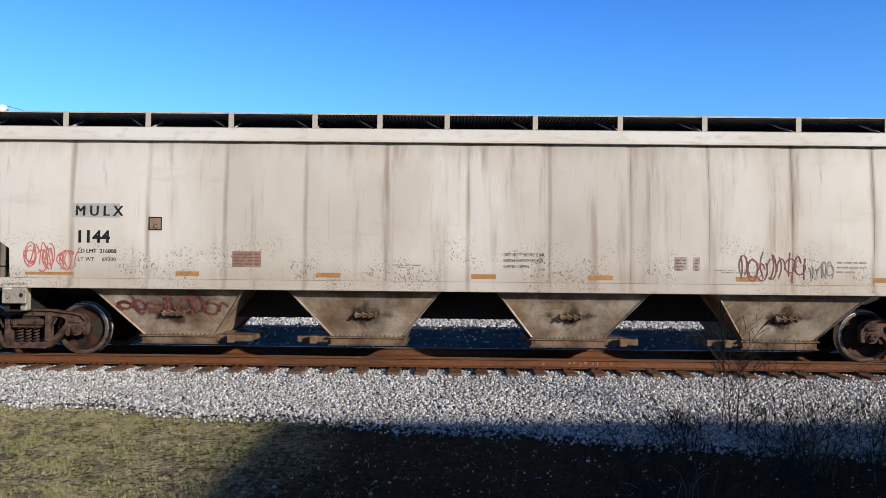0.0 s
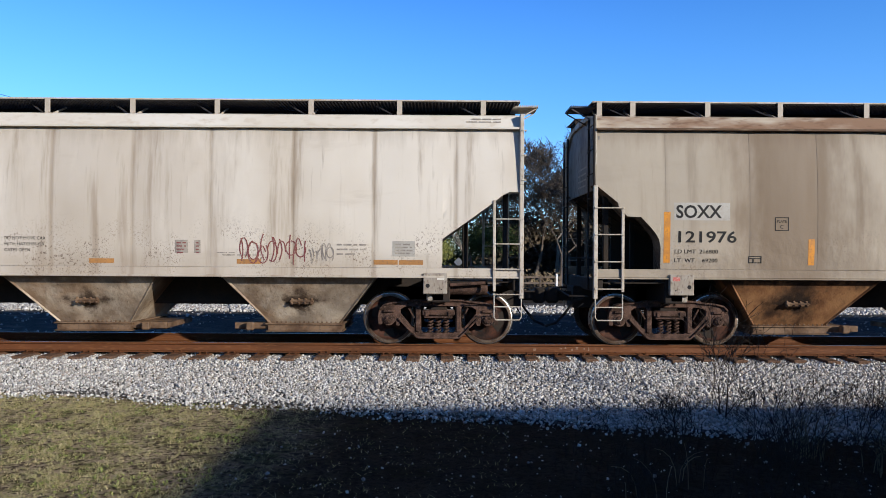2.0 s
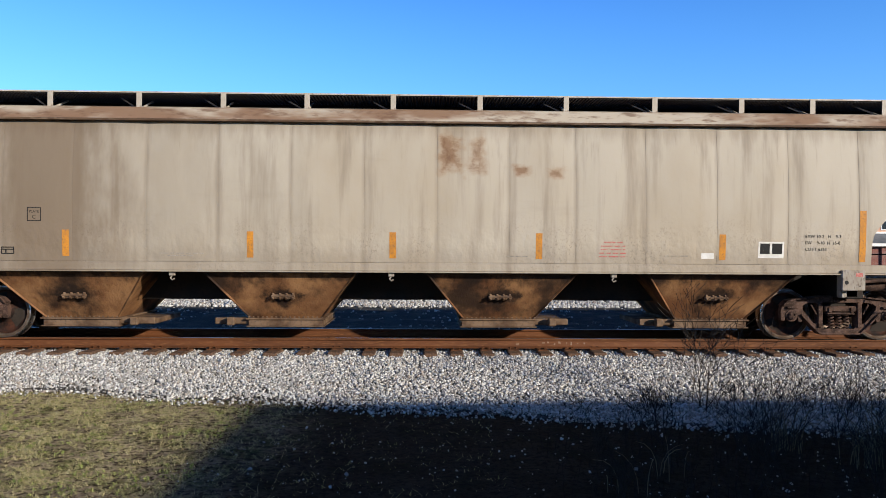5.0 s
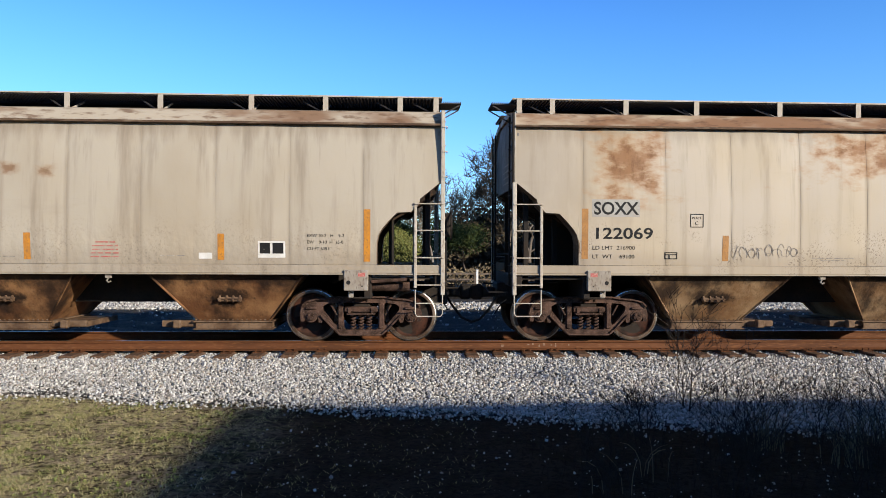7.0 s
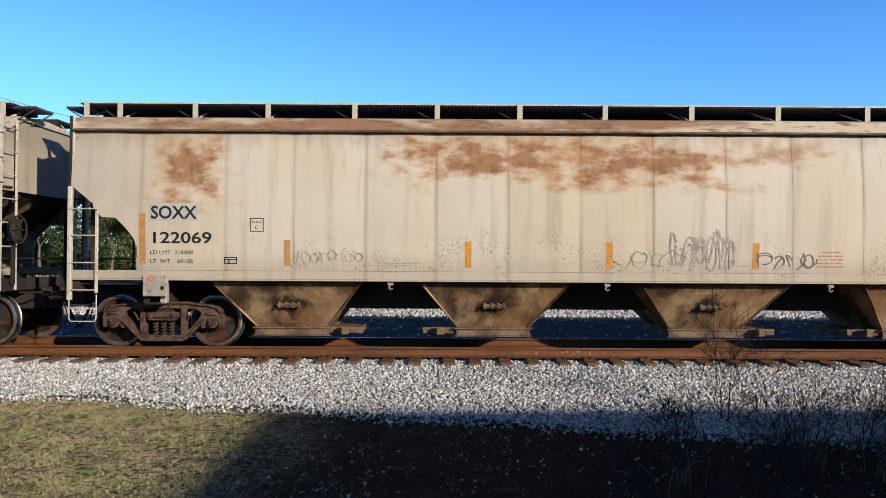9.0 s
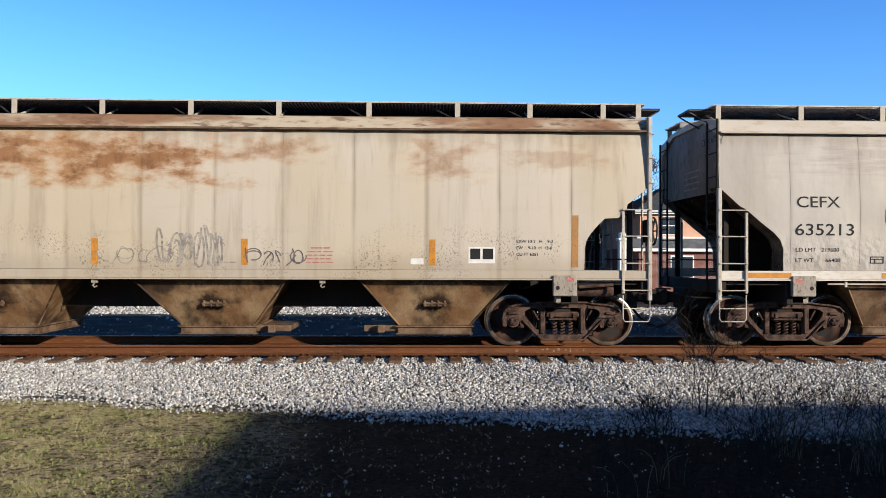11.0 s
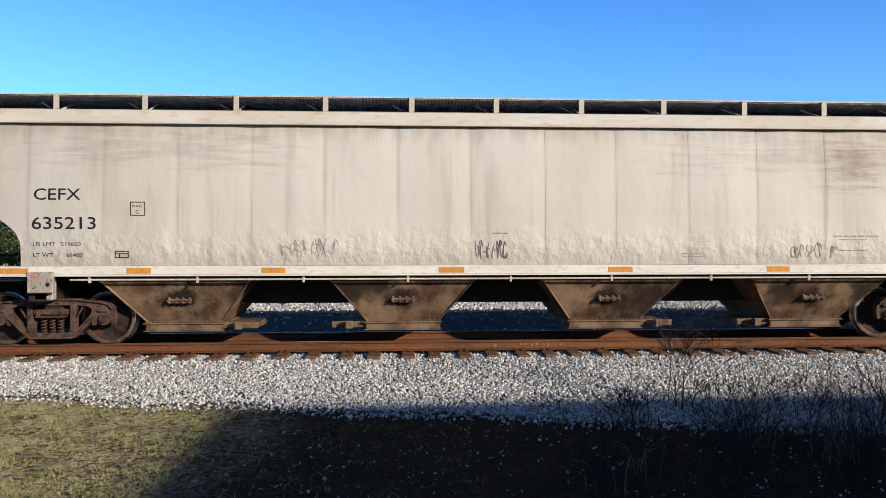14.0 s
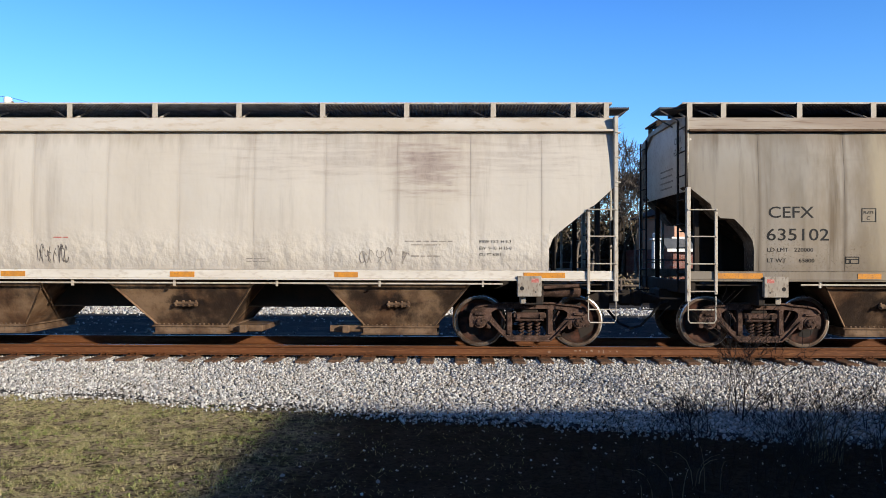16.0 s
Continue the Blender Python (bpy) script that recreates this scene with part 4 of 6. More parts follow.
def hand_brake(car):
    g = Geo()
    for i in range(24):
        a, b = 2 * math.pi * i / 24, 2 * math.pi * (i + 1) / 24
        g.beam((L + 0.16, -1.2 + 0.24 * math.cos(a), 2.05 + 0.24 * math.sin(a)), (L + 0.16, -1.2 + 0.24 * math.cos(b), 2.05 + 0.24 * math.sin(b)), 0.025, 0.025)
    for i in range(3):
        a = math.pi * i / 3
        g.beam((L + 0.16, -1.2 - 0.24 * math.cos(a), 2.05 - 0.24 * math.sin(a)), (L + 0.16, -1.2 + 0.24 * math.cos(a), 2.05 + 0.24 * math.sin(a)), 0.02, 0.02)
    g.box(L + 0.02, L + 0.14, -1.33, -1.07, 1.85, 2.25, 0.02)
    g.box(L + 0.04, L + 0.09, -1.23, -1.17, 1.1, 1.85)
    part("hand_brake", g, dark_steel, car, "dark hand brake wheel")


ROOF_POSTS = {
    "A": [0.66, 2.1, 3.54, 4.99, 6.45, 7.58, 8.75, 10.28, 11.75, 13.21, 14.83, 16.36, 17.81],
    "B": [0.12, 0.70, 2.0, 3.26, 4.76, 6.19, 7.62, 9.1, 10.6, 12.1, 13.65, 15.18, 16.44, 17.72, 18.34],
    "D": [0.10, 1.57, 3.03, 4.55, 6.06, 7.54, 9.01, 10.51, 11.98, 13.44, 14.9, 16.4, 17.78, 18.35],
}
ROOF_POSTS["C"] = ROOF_POSTS["E"] = ROOF_POSTS["B"]
HOPPERS = {"A": [4.0, 7.36, 10.93, 14.67], "B": [3.62, 7.20, 10.98, 14.80], "D": [3.56, 7.38, 11.03, 14.76]}
HOPPERS["C"] = HOPPERS["E"] = HOPPERS["B"]
TAPES = {
    "A": [(1.60, 2.42, 1.42, 1.47), (4.17, 4.57, 1.42, 1.50), (6.55, 6.97, 1.42, 1.50), (9.18, 9.60, 1.42, 1.50), (11.15, 11.57, 1.42, 1.50), (13.64, 14.05, 1.42, 1.50),
          (15.95, 16.36, 1.42, 1.50), (16.38, 16.79, 1.42, 1.50)],
    "B": [(1.16, 1.27, 1.48, 2.34), (3.61, 3.72, 1.45, 1.89), (6.67, 6.78, 1.44, 1.88), (9.06, 9.17, 1.44, 1.88), (11.54, 11.65, 1.44, 1.88), (14.69, 14.80, 1.44, 1.88), (17.12, 17.23, 1.42, 2.30)],
    "D": [],
}
TAPES["C"] = TAPES["B"]
TAPES["E"] = []


def covered_hopper(kind, x0, label):
    """A covered hopper car. Local x runs from its one end to the other, z from the top of the rail."""
    car = CARS[kind] = thing("hopper_car", label, "railway car", "cars of the freight train", pose(x0, YT, ZR))
    paint, band = PAINT[kind], BAND[kind]
    far = pose(L, 0, 0, 0, 0, 180)
    # sides
    edges = [0.0] + SEAMS[kind] + [L]
    for i, (a, b) in enumerate(zip(edges, edges[1:])):
        me = side_panel(kind, a + 0.003, b - 0.003).mesh("side_panel", paint)
        part("side_panel", me, None, car)
        part("side_panel", me, None, car, m=far)
    for q in SEAMS[kind]:
        seam = Geo()
        lo = cut_height(kind, q)
        for j in range(20):
            za, zb = lo + (Z_GUTTER - lo) * j / 20, lo + (Z_GUTTER - lo) * (j + 1) / 20
            ya, yb = (side_surface(kind, q, z_) + 0.0185 for z_ in (za, zb))
            seam.beam((q, ya, za), (q, yb, zb), 0.030, 0.030)
        me = seam.mesh("side_rib", paint)
        part("side_rib", me, None, car)
        part("side_rib", me, None, car, m=far)
    # sills
    g = Geo().box(0.03, L - 0.03, -1.535, -1.44, Z_SILL, Z_SIDE - 0.004, 0.01)
    me = g.mesh("side_sill", sill_paint if kind == "D" else paint)
    part("side_sill", me, None, car, "pale painted side sill")
    part("side_sill", me, None, car, m=far)
    me = Geo().box(0.0, L, -1.56, -1.45, Z_SILL - 0.022, Z_SILL, 0.004).mesh("sill_flange", sill_paint if kind == "D" else paint)
    part("sill_flange", me, None, car)
    part("sill_flange", me, None, car, m=far)
    if kind == "A":
        me = Geo().box(1.3, L - 1.3, -1.60, -1.562, Z_SILL - 0.02, Z_SILL + 0.02, 0.006).mesh("sill_rail", paint)
        part("sill_rail", me, None, car)
        part("sill_rail", me, None, car, m=far)
    g = Geo().box(1.0, L - 1.0, -0.34, 0.34, 0.66, 1.16, 0.01)
    g.box(-0.15, 2.4, -0.34, 0.34, 0.62, 1.02, 0.02).box(L - 2.4, L + 0.15, -0.34, 0.34, 0.62, 1.02, 0.02)
    part("centre_sill", g, dark_steel, car, "grimy dark centre beam")
    # ends
    for s in (0, 1):
        turn = far if s else Matrix.Identity(4)
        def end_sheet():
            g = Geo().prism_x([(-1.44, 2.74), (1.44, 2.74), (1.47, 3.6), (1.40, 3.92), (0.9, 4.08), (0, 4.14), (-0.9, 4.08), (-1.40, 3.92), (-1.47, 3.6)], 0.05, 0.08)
            # left ends carry their shade in the paint; E's is pale for bounced light
            return g.mesh("end_sheet", sill_paint if kind == "E" and not s else paint if s else shaded_end)
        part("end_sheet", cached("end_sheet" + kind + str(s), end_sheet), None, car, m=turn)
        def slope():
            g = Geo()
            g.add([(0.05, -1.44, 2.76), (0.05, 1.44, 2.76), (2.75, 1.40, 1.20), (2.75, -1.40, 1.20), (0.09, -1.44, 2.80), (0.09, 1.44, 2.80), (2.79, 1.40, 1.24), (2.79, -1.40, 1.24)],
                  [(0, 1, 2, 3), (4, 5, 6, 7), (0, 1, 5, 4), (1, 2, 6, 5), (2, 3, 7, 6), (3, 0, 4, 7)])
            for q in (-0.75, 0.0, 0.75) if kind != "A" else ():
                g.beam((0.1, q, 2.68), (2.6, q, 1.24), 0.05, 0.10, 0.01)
            return g.mesh("slope_sheet", trim_paint if kind == "A" else slope_shade)
        part("slope_sheet", cached("slope_sheet" + kind, slope), None, car, "sloping end sheet", turn)
        def rib():
            # turned flange that follows the cut-out of the side, one bent strip
            g = Geo()
            pts = CUT[kind]
            rows = []
            for q, (a, za) in enumerate(pts):
                (xa, wa), (xb, wb) = pts[max(q - 1, 0)], pts[min(q + 1, len(pts) - 1)]
                n_ = Vector((wb - wa, 0, xa - xb)).normalized() * 0.016
                yy = side_y(za) + 0.004
                rows.append([(a, yy, za), (a, yy + 0.42, za), (a - n_.x, yy + 0.42, za - n_.z), (a - n_.x, yy, za - n_.z)])
            fs = [(4 * q + e, 4 * q + (e + 1) % 4, 4 * q + 4 + (e + 1) % 4, 4 * q + 4 + e) for q in range(len(rows) - 1) for e in range(4)]
            g.add([p for r in rows for p in r], fs + [(0, 1, 2, 3), tuple(4 * len(rows) - 4 + e for e in range(4))])
            return g.mesh("cutout_flange", trim_paint if kind == "A" else flange_rust)
        part("cutout_flange", cached("flange" + kind, rib), None, car, m=turn)
        part("cutout_flange", CACHE["flange" + kind], None, car, m=turn @ Matrix.Diagonal((1, -1, 1, 1)))
        def frame_():
            g = Geo()
            for q in (-1.2, 1.2):
                g.box(0.20, 0.29, q - 0.04, q + 0.04, 1.05, 2.70, 0.01)
            for q in (-0.45, 0.45):
                g.box(0.86, 0.94, q - 0.04, q + 0.04, 1.05, 2.30, 0.01)
            g.box(0.0, 0.14, -1.5, 1.5, 0.98, 1.20, 0.015)
            g.box(1.20, 1.52, -1.45, 1.45, 0.78, 1.20, 0.02)
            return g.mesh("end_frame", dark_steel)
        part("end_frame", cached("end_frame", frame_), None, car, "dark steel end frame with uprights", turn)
        # added plate: fills the left-end recess with dark, in place of its shade
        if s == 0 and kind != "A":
            part("shear_plate", cached("shear_plate", lambda: Geo().prism([(0.62, 1.02), (2.6, 1.02), (2.6, 1.22), (0.62, 2.34)], -0.012, 0.012).mesh("shear_plate", dark_steel)), None, car, "dark upright plate added under the slope sheet to blacken the recess", turn)
        def deck():
            g = Geo().box(0.14, 1.20, -1.42, -0.4, 1.12, 1.145).box(0.14, 1.20, 0.4, 1.42, 1.12, 1.145)
            g.tube([(0.05, -1.3, 1.55), (0.05, 1.3, 1.55)], 0.014, 6)
            g.tube([(0.02, -1.4, 2.05), (0.02, -1.05, 2.05)], 0.014, 6)
            return g.mesh("end_platform", dark_steel)
        part("end_platform", cached("deck", deck), None, car, m=turn)
        part("corner_post", cached("corner_post" + str(s), lambda: corner_post_geo(s).mesh("corner_post", trim_paint)), None, car, m=turn @ Matrix.Diagonal((1, 1 - 2 * s, 1, 1)))
        part("corner_post", CACHE["corner_post" + str(s)], None, car, m=turn @ Matrix.Diagonal((1, 2 * s - 1, 1, 1)))
        part("ladder", cached("ladder" + ("A" if kind == "A" else "B"), lambda: ladder_geo(kind).mesh("ladder", trim_paint)), None, car, m=turn)
        part("ladder", CACHE["ladder" + ("A" if kind == "A" else "B")], None, car, m=turn @ Matrix.Diagonal((1, -1, 1, 1)))
        part("sill_step", cached("sill_step", lambda: step_geo().mesh("sill_step", trim_paint)), None, car, m=turn)
        part("sill_step", CACHE["sill_step"], None, car, m=turn @ Matrix.Diagonal((1, -1, 1, 1)))
        # left-end ladders take dark steel, to carry the shade of that end
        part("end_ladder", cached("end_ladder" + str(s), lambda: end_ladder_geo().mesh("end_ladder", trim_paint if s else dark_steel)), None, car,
             m=pose(L + 0.02, 0, 0) @ Matrix.Diagonal((-1, 1, 1, 1)) if s else pose(-0.02, 0, 0))
        part("end_ladder", CACHE["end_ladder" + str(s)], None, car, m=(pose(L + 0.02, 0, 0) if s else pose(-0.02, 0, 0)) @ Matrix.Diagonal((-1 if s else 1, -1, 1, 1)))
        def pad():
            g = Geo().box(1.25, 1.66, -1.585, -1.50, 0.93, 1.28, 0.012)
            g.lathe([(0.0, -1.5875), (0.035, -1.5875), (0.035, -1.58)], 14, (1.58, 0, 1.07), mats=[1, 1])
            g.box(1.34, 1.36, -1.59, -1.58, 1.0, 1.02, mat=1)
            g.box(1.30, 1.42, -1.588, -1.58, 1.17, 1.235, mat=2)
            g.box(1.30, 1.60, -1.45, -1.30, 0.80, 1.2, 0.02)
            return g.mesh("jacking_pad", [pad_paint, black_ink, red_ink if kind != "A" else white_ink])
        part("jacking_pad", cached("pad" + ("A" if kind == "A" else "B"), pad), None, car, "pale steel jacking pad with a dark hole", turn)
        part("jacking_pad", CACHE["pad" + ("A" if kind == "A" else "B")], None, car, "pale steel jacking pad with a dark hole", turn @ Matrix.Diagonal((1, -1, 1, 1)))
        def coupler():
            g = Geo().box(-0.42, 0.3, -0.10, 0.10, 0.74, 0.92, 0.03)
            g.box(-0.62, -0.38, -0.16, 0.12, 0.69, 0.98, 0.05)
            g.box(-0.10, 0.0, -0.30, 0.30, 0.62, 1.02, 0.02)
            g.tube([(0.0, 0.9, 0.95), (-0.3, 0.9, 0.95), (-0.4, -1.35, 0.9), (-0.1, -1.45, 0.9)], 0.016, 6)
            return g.mesh("coupler", dark_steel)
        part("coupler", cached("coupler", coupler), None, car, "dark cast steel knuckle coupler", turn)
        def hose():
            g = Geo()
            g.tube([(0.0, -0.45, 0.80), (-0.15, -0.42, 0.76), (-0.30, -0.32, 0.52), (-0.45, -0.2, 0.33), (-0.62, -0.08, 0.26)], 0.024, 8)
            g.tube([(0.0, -0.55, 0.72), (-0.08, -0.52, 0.66), (-0.20, -0.4, 0.45)], 0.012, 6)
            return g.mesh("air_hose", rubber)
        part("air_hose", cached("hose", hose), None, car, "hanging black rubber brake hose", turn)
        # roof walkway over the end
        def over():
            g = Geo()
            g.box(-0.34, 0.10, -1.05, -0.45, Z_BOARD - 0.075, Z_BOARD - 0.06)
            for q in (-1.0, -0.5):
                g.beam((-0.32, q, Z_BOARD - 0.085), (0.06, q, Z_BOARD - 0.30), 0.02, 0.02)
            return g.mesh("crossover_platform", trim_paint if kind == "A" else grating_steel)
        platform = part("crossover_platform", cached("over" + ("A" if kind == "A" else "B"), over), None, car, "roof crossover platform on braces", turn @ Matrix.Diagonal((1, 1 - 2 * s, 1, 1)))
        slat = cached("slat" + ("A" if kind == "A" else "B"), lambda: Geo().box(0, 0.015, -1.05, -0.45, Z_BOARD - 0.06, Z_BOARD - 0.035).mesh("slat", trim_paint if kind == "A" else grating_steel))
        for i in range(12):
            part("slat", slat, None, platform, m=pose(-0.335 + 0.0375 * i, 0, 0))
    # brake gear at one end
    if kind != "A":
        hand_brake(car)
    g = Geo().tube([(L - 1.25, -1.2, 1.02), (L - 0.55, -1.2, 1.02)], 0.12, 14).tube([(L - 0.6, -1.45, 1.12), (L - 1.2, -1.45, 1.08)], 0.03, 8)
    part("brake_cylinder", g, bogie_steel, car, "grimy brown brake cylinder")
    # roof
    g = Geo().prism_x([(-1.50, Z_GUTTER - 0.005), (-1.475, Z_GUTTER + 0.02), (-1.41, Z_BAND), (-1.37, Z_BAND + 0.012), (-0.85, 4.09), (0, 4.14), (0.85, 4.09), (1.37, Z_BAND + 0.012), (1.41, Z_BAND), (1.475, Z_GUTTER + 0.02), (1.50, Z_GUTTER - 0.005),
                       (1.40, Z_GUTTER - 0.01), (0.8, 4.02), (-0.8, 4.02), (-1.40, Z_GUTTER - 0.01)], 0.0, L)
    part("roof", g, band, car, "stained arched steel roof")
    for s in (-1, 1):
        g = Geo().box(0.02, L - 0.02, min(s * 1.50, s * 1.555), max(s * 1.50, s * 1.555), Z_GUTTER - 0.016, Z_GUTTER + 0.02, 0.005)
        part("gutter_rail", g, gutter_rust if kind in "BCE" else band, car)
    part("hatch_coaming", Geo().box(0.6, L - 0.6, -0.30, 0.30, 4.11, 4.15, 0.02), band, car)
    for i in range(10):
        me = cached("hatch" + kind, lambda: Geo().box(0, 1.45, -0.36, 0.36, 4.145, 4.19, 0.02).mesh("hatch_cover", band))
        part("hatch_cover", me, None, car, m=pose(1.0 + 1.66 * i, 0, 0))
    # running boards: frames, cross bars and brackets
    for s in (-1, 1):
        def board():
            g = Geo()
            for i in range(15):
                q = 0.38 + 0.06 * i
                g.box(0.0, L, q - 0.004, q + 0.004, Z_BOARD - 0.035, Z_BOARD, mat=0)
            g.box(0.0, L, 0.368, 0.380, Z_BOARD - 0.115, Z_BOARD, mat=0)
            g.box(0.0, L, 1.225, 1.245, Z_BOARD - 0.020, Z_BOARD + 0.005, mat=1)
            for i in range(int(L / 0.06)):
                q = 0.03 + 0.06 * i
                g.box(q - 0.010, q + 0.010, 0.37, 1.22, Z_BOARD - 0.042, Z_BOARD - 0.030, mat=2)
            return g.mesh("running_board", [pale_grating, trim_paint, pale_grating] if kind == "D" else [dark_steel, trim_paint, grating_steel])
        part("running_board", cached("running_board" + ("D" if kind == "D" else ""), board), None, car, "dark steel grating walkway", Matrix.Identity(4) if s > 0 else far)
        for q in ROOF_POSTS[kind]:
            def bracket():
                g = Geo().prism([(-0.045, 3.93), (0.045, 3.93), (0.045, Z_BOARD - 0.005), (-0.045, Z_BOARD - 0.005)], 1.25, 1.262)
                g.beam((0, 1.25, 3.96), (0, 0.62, Z_BOARD - 0.05), 0.02, 0.03)
                if q > 0.5:
                    g.beam((-0.03, 1.24, 3.97), (-0.42, 1.0, Z_BOARD - 0.06), 0.02, 0.02, mat=1)
                return g.mesh("board_bracket", [trim_paint, grating_steel])
            part("board_bracket", cached("bracket" if q > 0.5 else "end_bracket", bracket), None, car, m=pose(q, 0, 0) @ Matrix.Diagonal((1, s, 1, 1)))
    if kind in "DE":
        g = Geo().tube([(1.9, -1.50, 1.14), (L - 1.9, -1.50, 1.14)], 0.016, 8)
        for i in range(9):
            g.box(2.2 + 1.75 * i, 2.235 + 1.75 * i, -1.52, -1.48, 1.09, 1.21)
        part("brake_rod", g, trim_paint, car, "pale rod under the sill")
    # hoppers
    for q in HOPPERS[kind]:
        steel = {"A": pale_hopper, "C": tan_hopper, "D": brown_hopper, "E": brown_hopper}.get(kind, hopper_steel)
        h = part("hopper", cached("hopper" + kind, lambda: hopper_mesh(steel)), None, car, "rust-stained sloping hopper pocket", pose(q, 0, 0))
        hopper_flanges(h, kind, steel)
        part("outlet_gate", cached("gate", gate_mesh), None, h, "brown steel outlet gate", pose(0, 0, 0, 0, 0, 0) if HOPPERS[kind].index(q) % 2 == 0 else Matrix.Diagonal((-1, 1, 1, 1)))
        part("vibrator_bracket", cached("vibrator", vibrator_mesh), None, h, "greasy dark bracket", pose(0, -1.13, 0.72, -34, 0, 0))
    if kind in "BC":
        hook = cached("sill_hook", lambda: Geo().box(-0.05, 0.05, -1.50, -1.44, 1.13, 1.20, 0.008).tube([(0, -1.47, 1.13), (-0.03, -1.47, 1.09), (0.0, -1.47, 1.06), (0.04, -1.47, 1.08)], 0.014, 6).mesh("sill_hook", pad_paint))
        for a, b in zip(HOPPERS[kind], HOPPERS[kind][1:]):
            part("sill_hook", hook, None, car, "small pale hook under the sill", pose((a + b) / 2, 0, 0))
    for x in (1.40, L - 1.40):
        bogie(car, x)
    for q in TAPES[kind]:
        patch(kind, "reflector_tape", *q, faded_tape if (kind == "A" or (kind == "C" and q[0] > 15) or (kind == "C" and q[0] < 4)) else orange_tape, "orange reflective strip")
    return car


SPECS = {
    "A": (-8.80, "cream covered hopper car with streaked grime and red scribbles"),
    "B": (10.90, "greige covered hopper car with upright orange reflectors"),
    "C": (30.57, "beige covered hopper car with large rust patches"),
    "D": (50.22, "pale grey covered hopper car with a dented lower side"),
    "E": (69.88, "weathered grey covered hopper car with brown streaks"),
}
for kind, (x0, label) in SPECS.items():
    covered_hopper(kind, x0, label)

# writing and marks on the cars
patch("A", "patch", 2.40, 3.21, 2.40, 2.64, pale_patch, "pale repainted patch")
letters("A", "M U L X", 0.25, black_ink, 2.44, 2.43, stretch=0.93, bold=0.012)
letters("A", "1144", 0.28, black_ink, 2.46, 1.98, stretch=1.06, bold=0.035)
letters("A", "LD LMT  216800", 0.095, black_ink, 2.50, 1.80, bold=0.006)
letters("A", "LT WT     69200", 0.095, black_ink, 2.50, 1.66)
patch("A", "notice_panel", 3.705, 3.925, 2.195, 2.415, brown_notice, "faded brown square panel")
frame_box("A", 3.70, 3.93, 2.19, 2.42, 0.02, black_ink, "small square stencil frame")
letters("A", "C", 0.12, black_ink, 3.77, 2.22)
letters("A", "DO NOT MOVE CAR", 0.075, black_ink, 9.72, 1.81, label="stencilled warning")
letters("A", "WITH HATCHES OR", 0.075, black_ink, 9.72, 1.71, label="stencilled warning")
letters("A", "GATES OPEN", 0.075, black_ink, 9.72, 1.61, label="stencilled warning")
for x0, x1, z0, z1 in ((5.13, 5.62, 1.58, 1.85), (12.6, 12.82, 1.60, 1.82), (12.92, 13.03, 1.60, 1.82)):
    patch("A", "notice_panel", x0, x1, z0, z1, brown_notice if x0 < 6 else grey_ink, "faded brown notice panel")
    bars("A", [(x0 + 0.03, z1 - 0.06 - 0.055 * i, x1 - x0 - 0.06, 0.02) for i in range(4)], maroon_ink)
bars("A", [(7.85, 1.63, 0.5, 0.02), (7.95, 1.59, 0.25, 0.015), (13.3, 1.60, 0.35, 0.015), (13.4, 1.56, 0.6, 0.02)], grey_ink)
bars("A", [(15.33, 1.74, 0.5, 0.028), (15.33, 1.66, 0.5, 0.028), (15.33, 1.58, 0.36, 0.028)], grey_ink)
bars("A", [(17.6, 3.90, 0.5, 0.02), (17.5, 3.85, 0.6, 0.02)], grey_ink)
patch("A", "notice_panel", 16.27, 16.65, 1.56, 1.82, pale_patch, "grey consolidated stencil panel")
bars("A", [(16.31, 1.60 + 0.05 * i, 0.30, 0.025) for i in range(4)], grey_ink)
scribble("A", 13.68, 1.40, 1.12, 0.56, 7, maroon_ink, 6, 0.010, "maroon spray-painted tag")
scribble("A", 14.85, 1.45, 0.42, 0.36, 4, grey_ink, 8, 0.009, "thin grey spray-painted tag")
scribble("A", 3.05, 0.72, 1.75, 0.42, 7, maroon_ink, 61, 0.022, "maroon spray-painted tag on a hopper", lambda z: -(0.80 + (z - 0.36) * 0.7045) - 0.012)
scribble("A", 1.58, 1.50, 0.84, 0.58, 4, red_ink, 11, 0.011, "thin red spray-painted tag")
scribble("A", 1.62, 1.52, 0.84, 0.50, 5, red_ink, 19, 0.009, "thin red spray-painted tag")

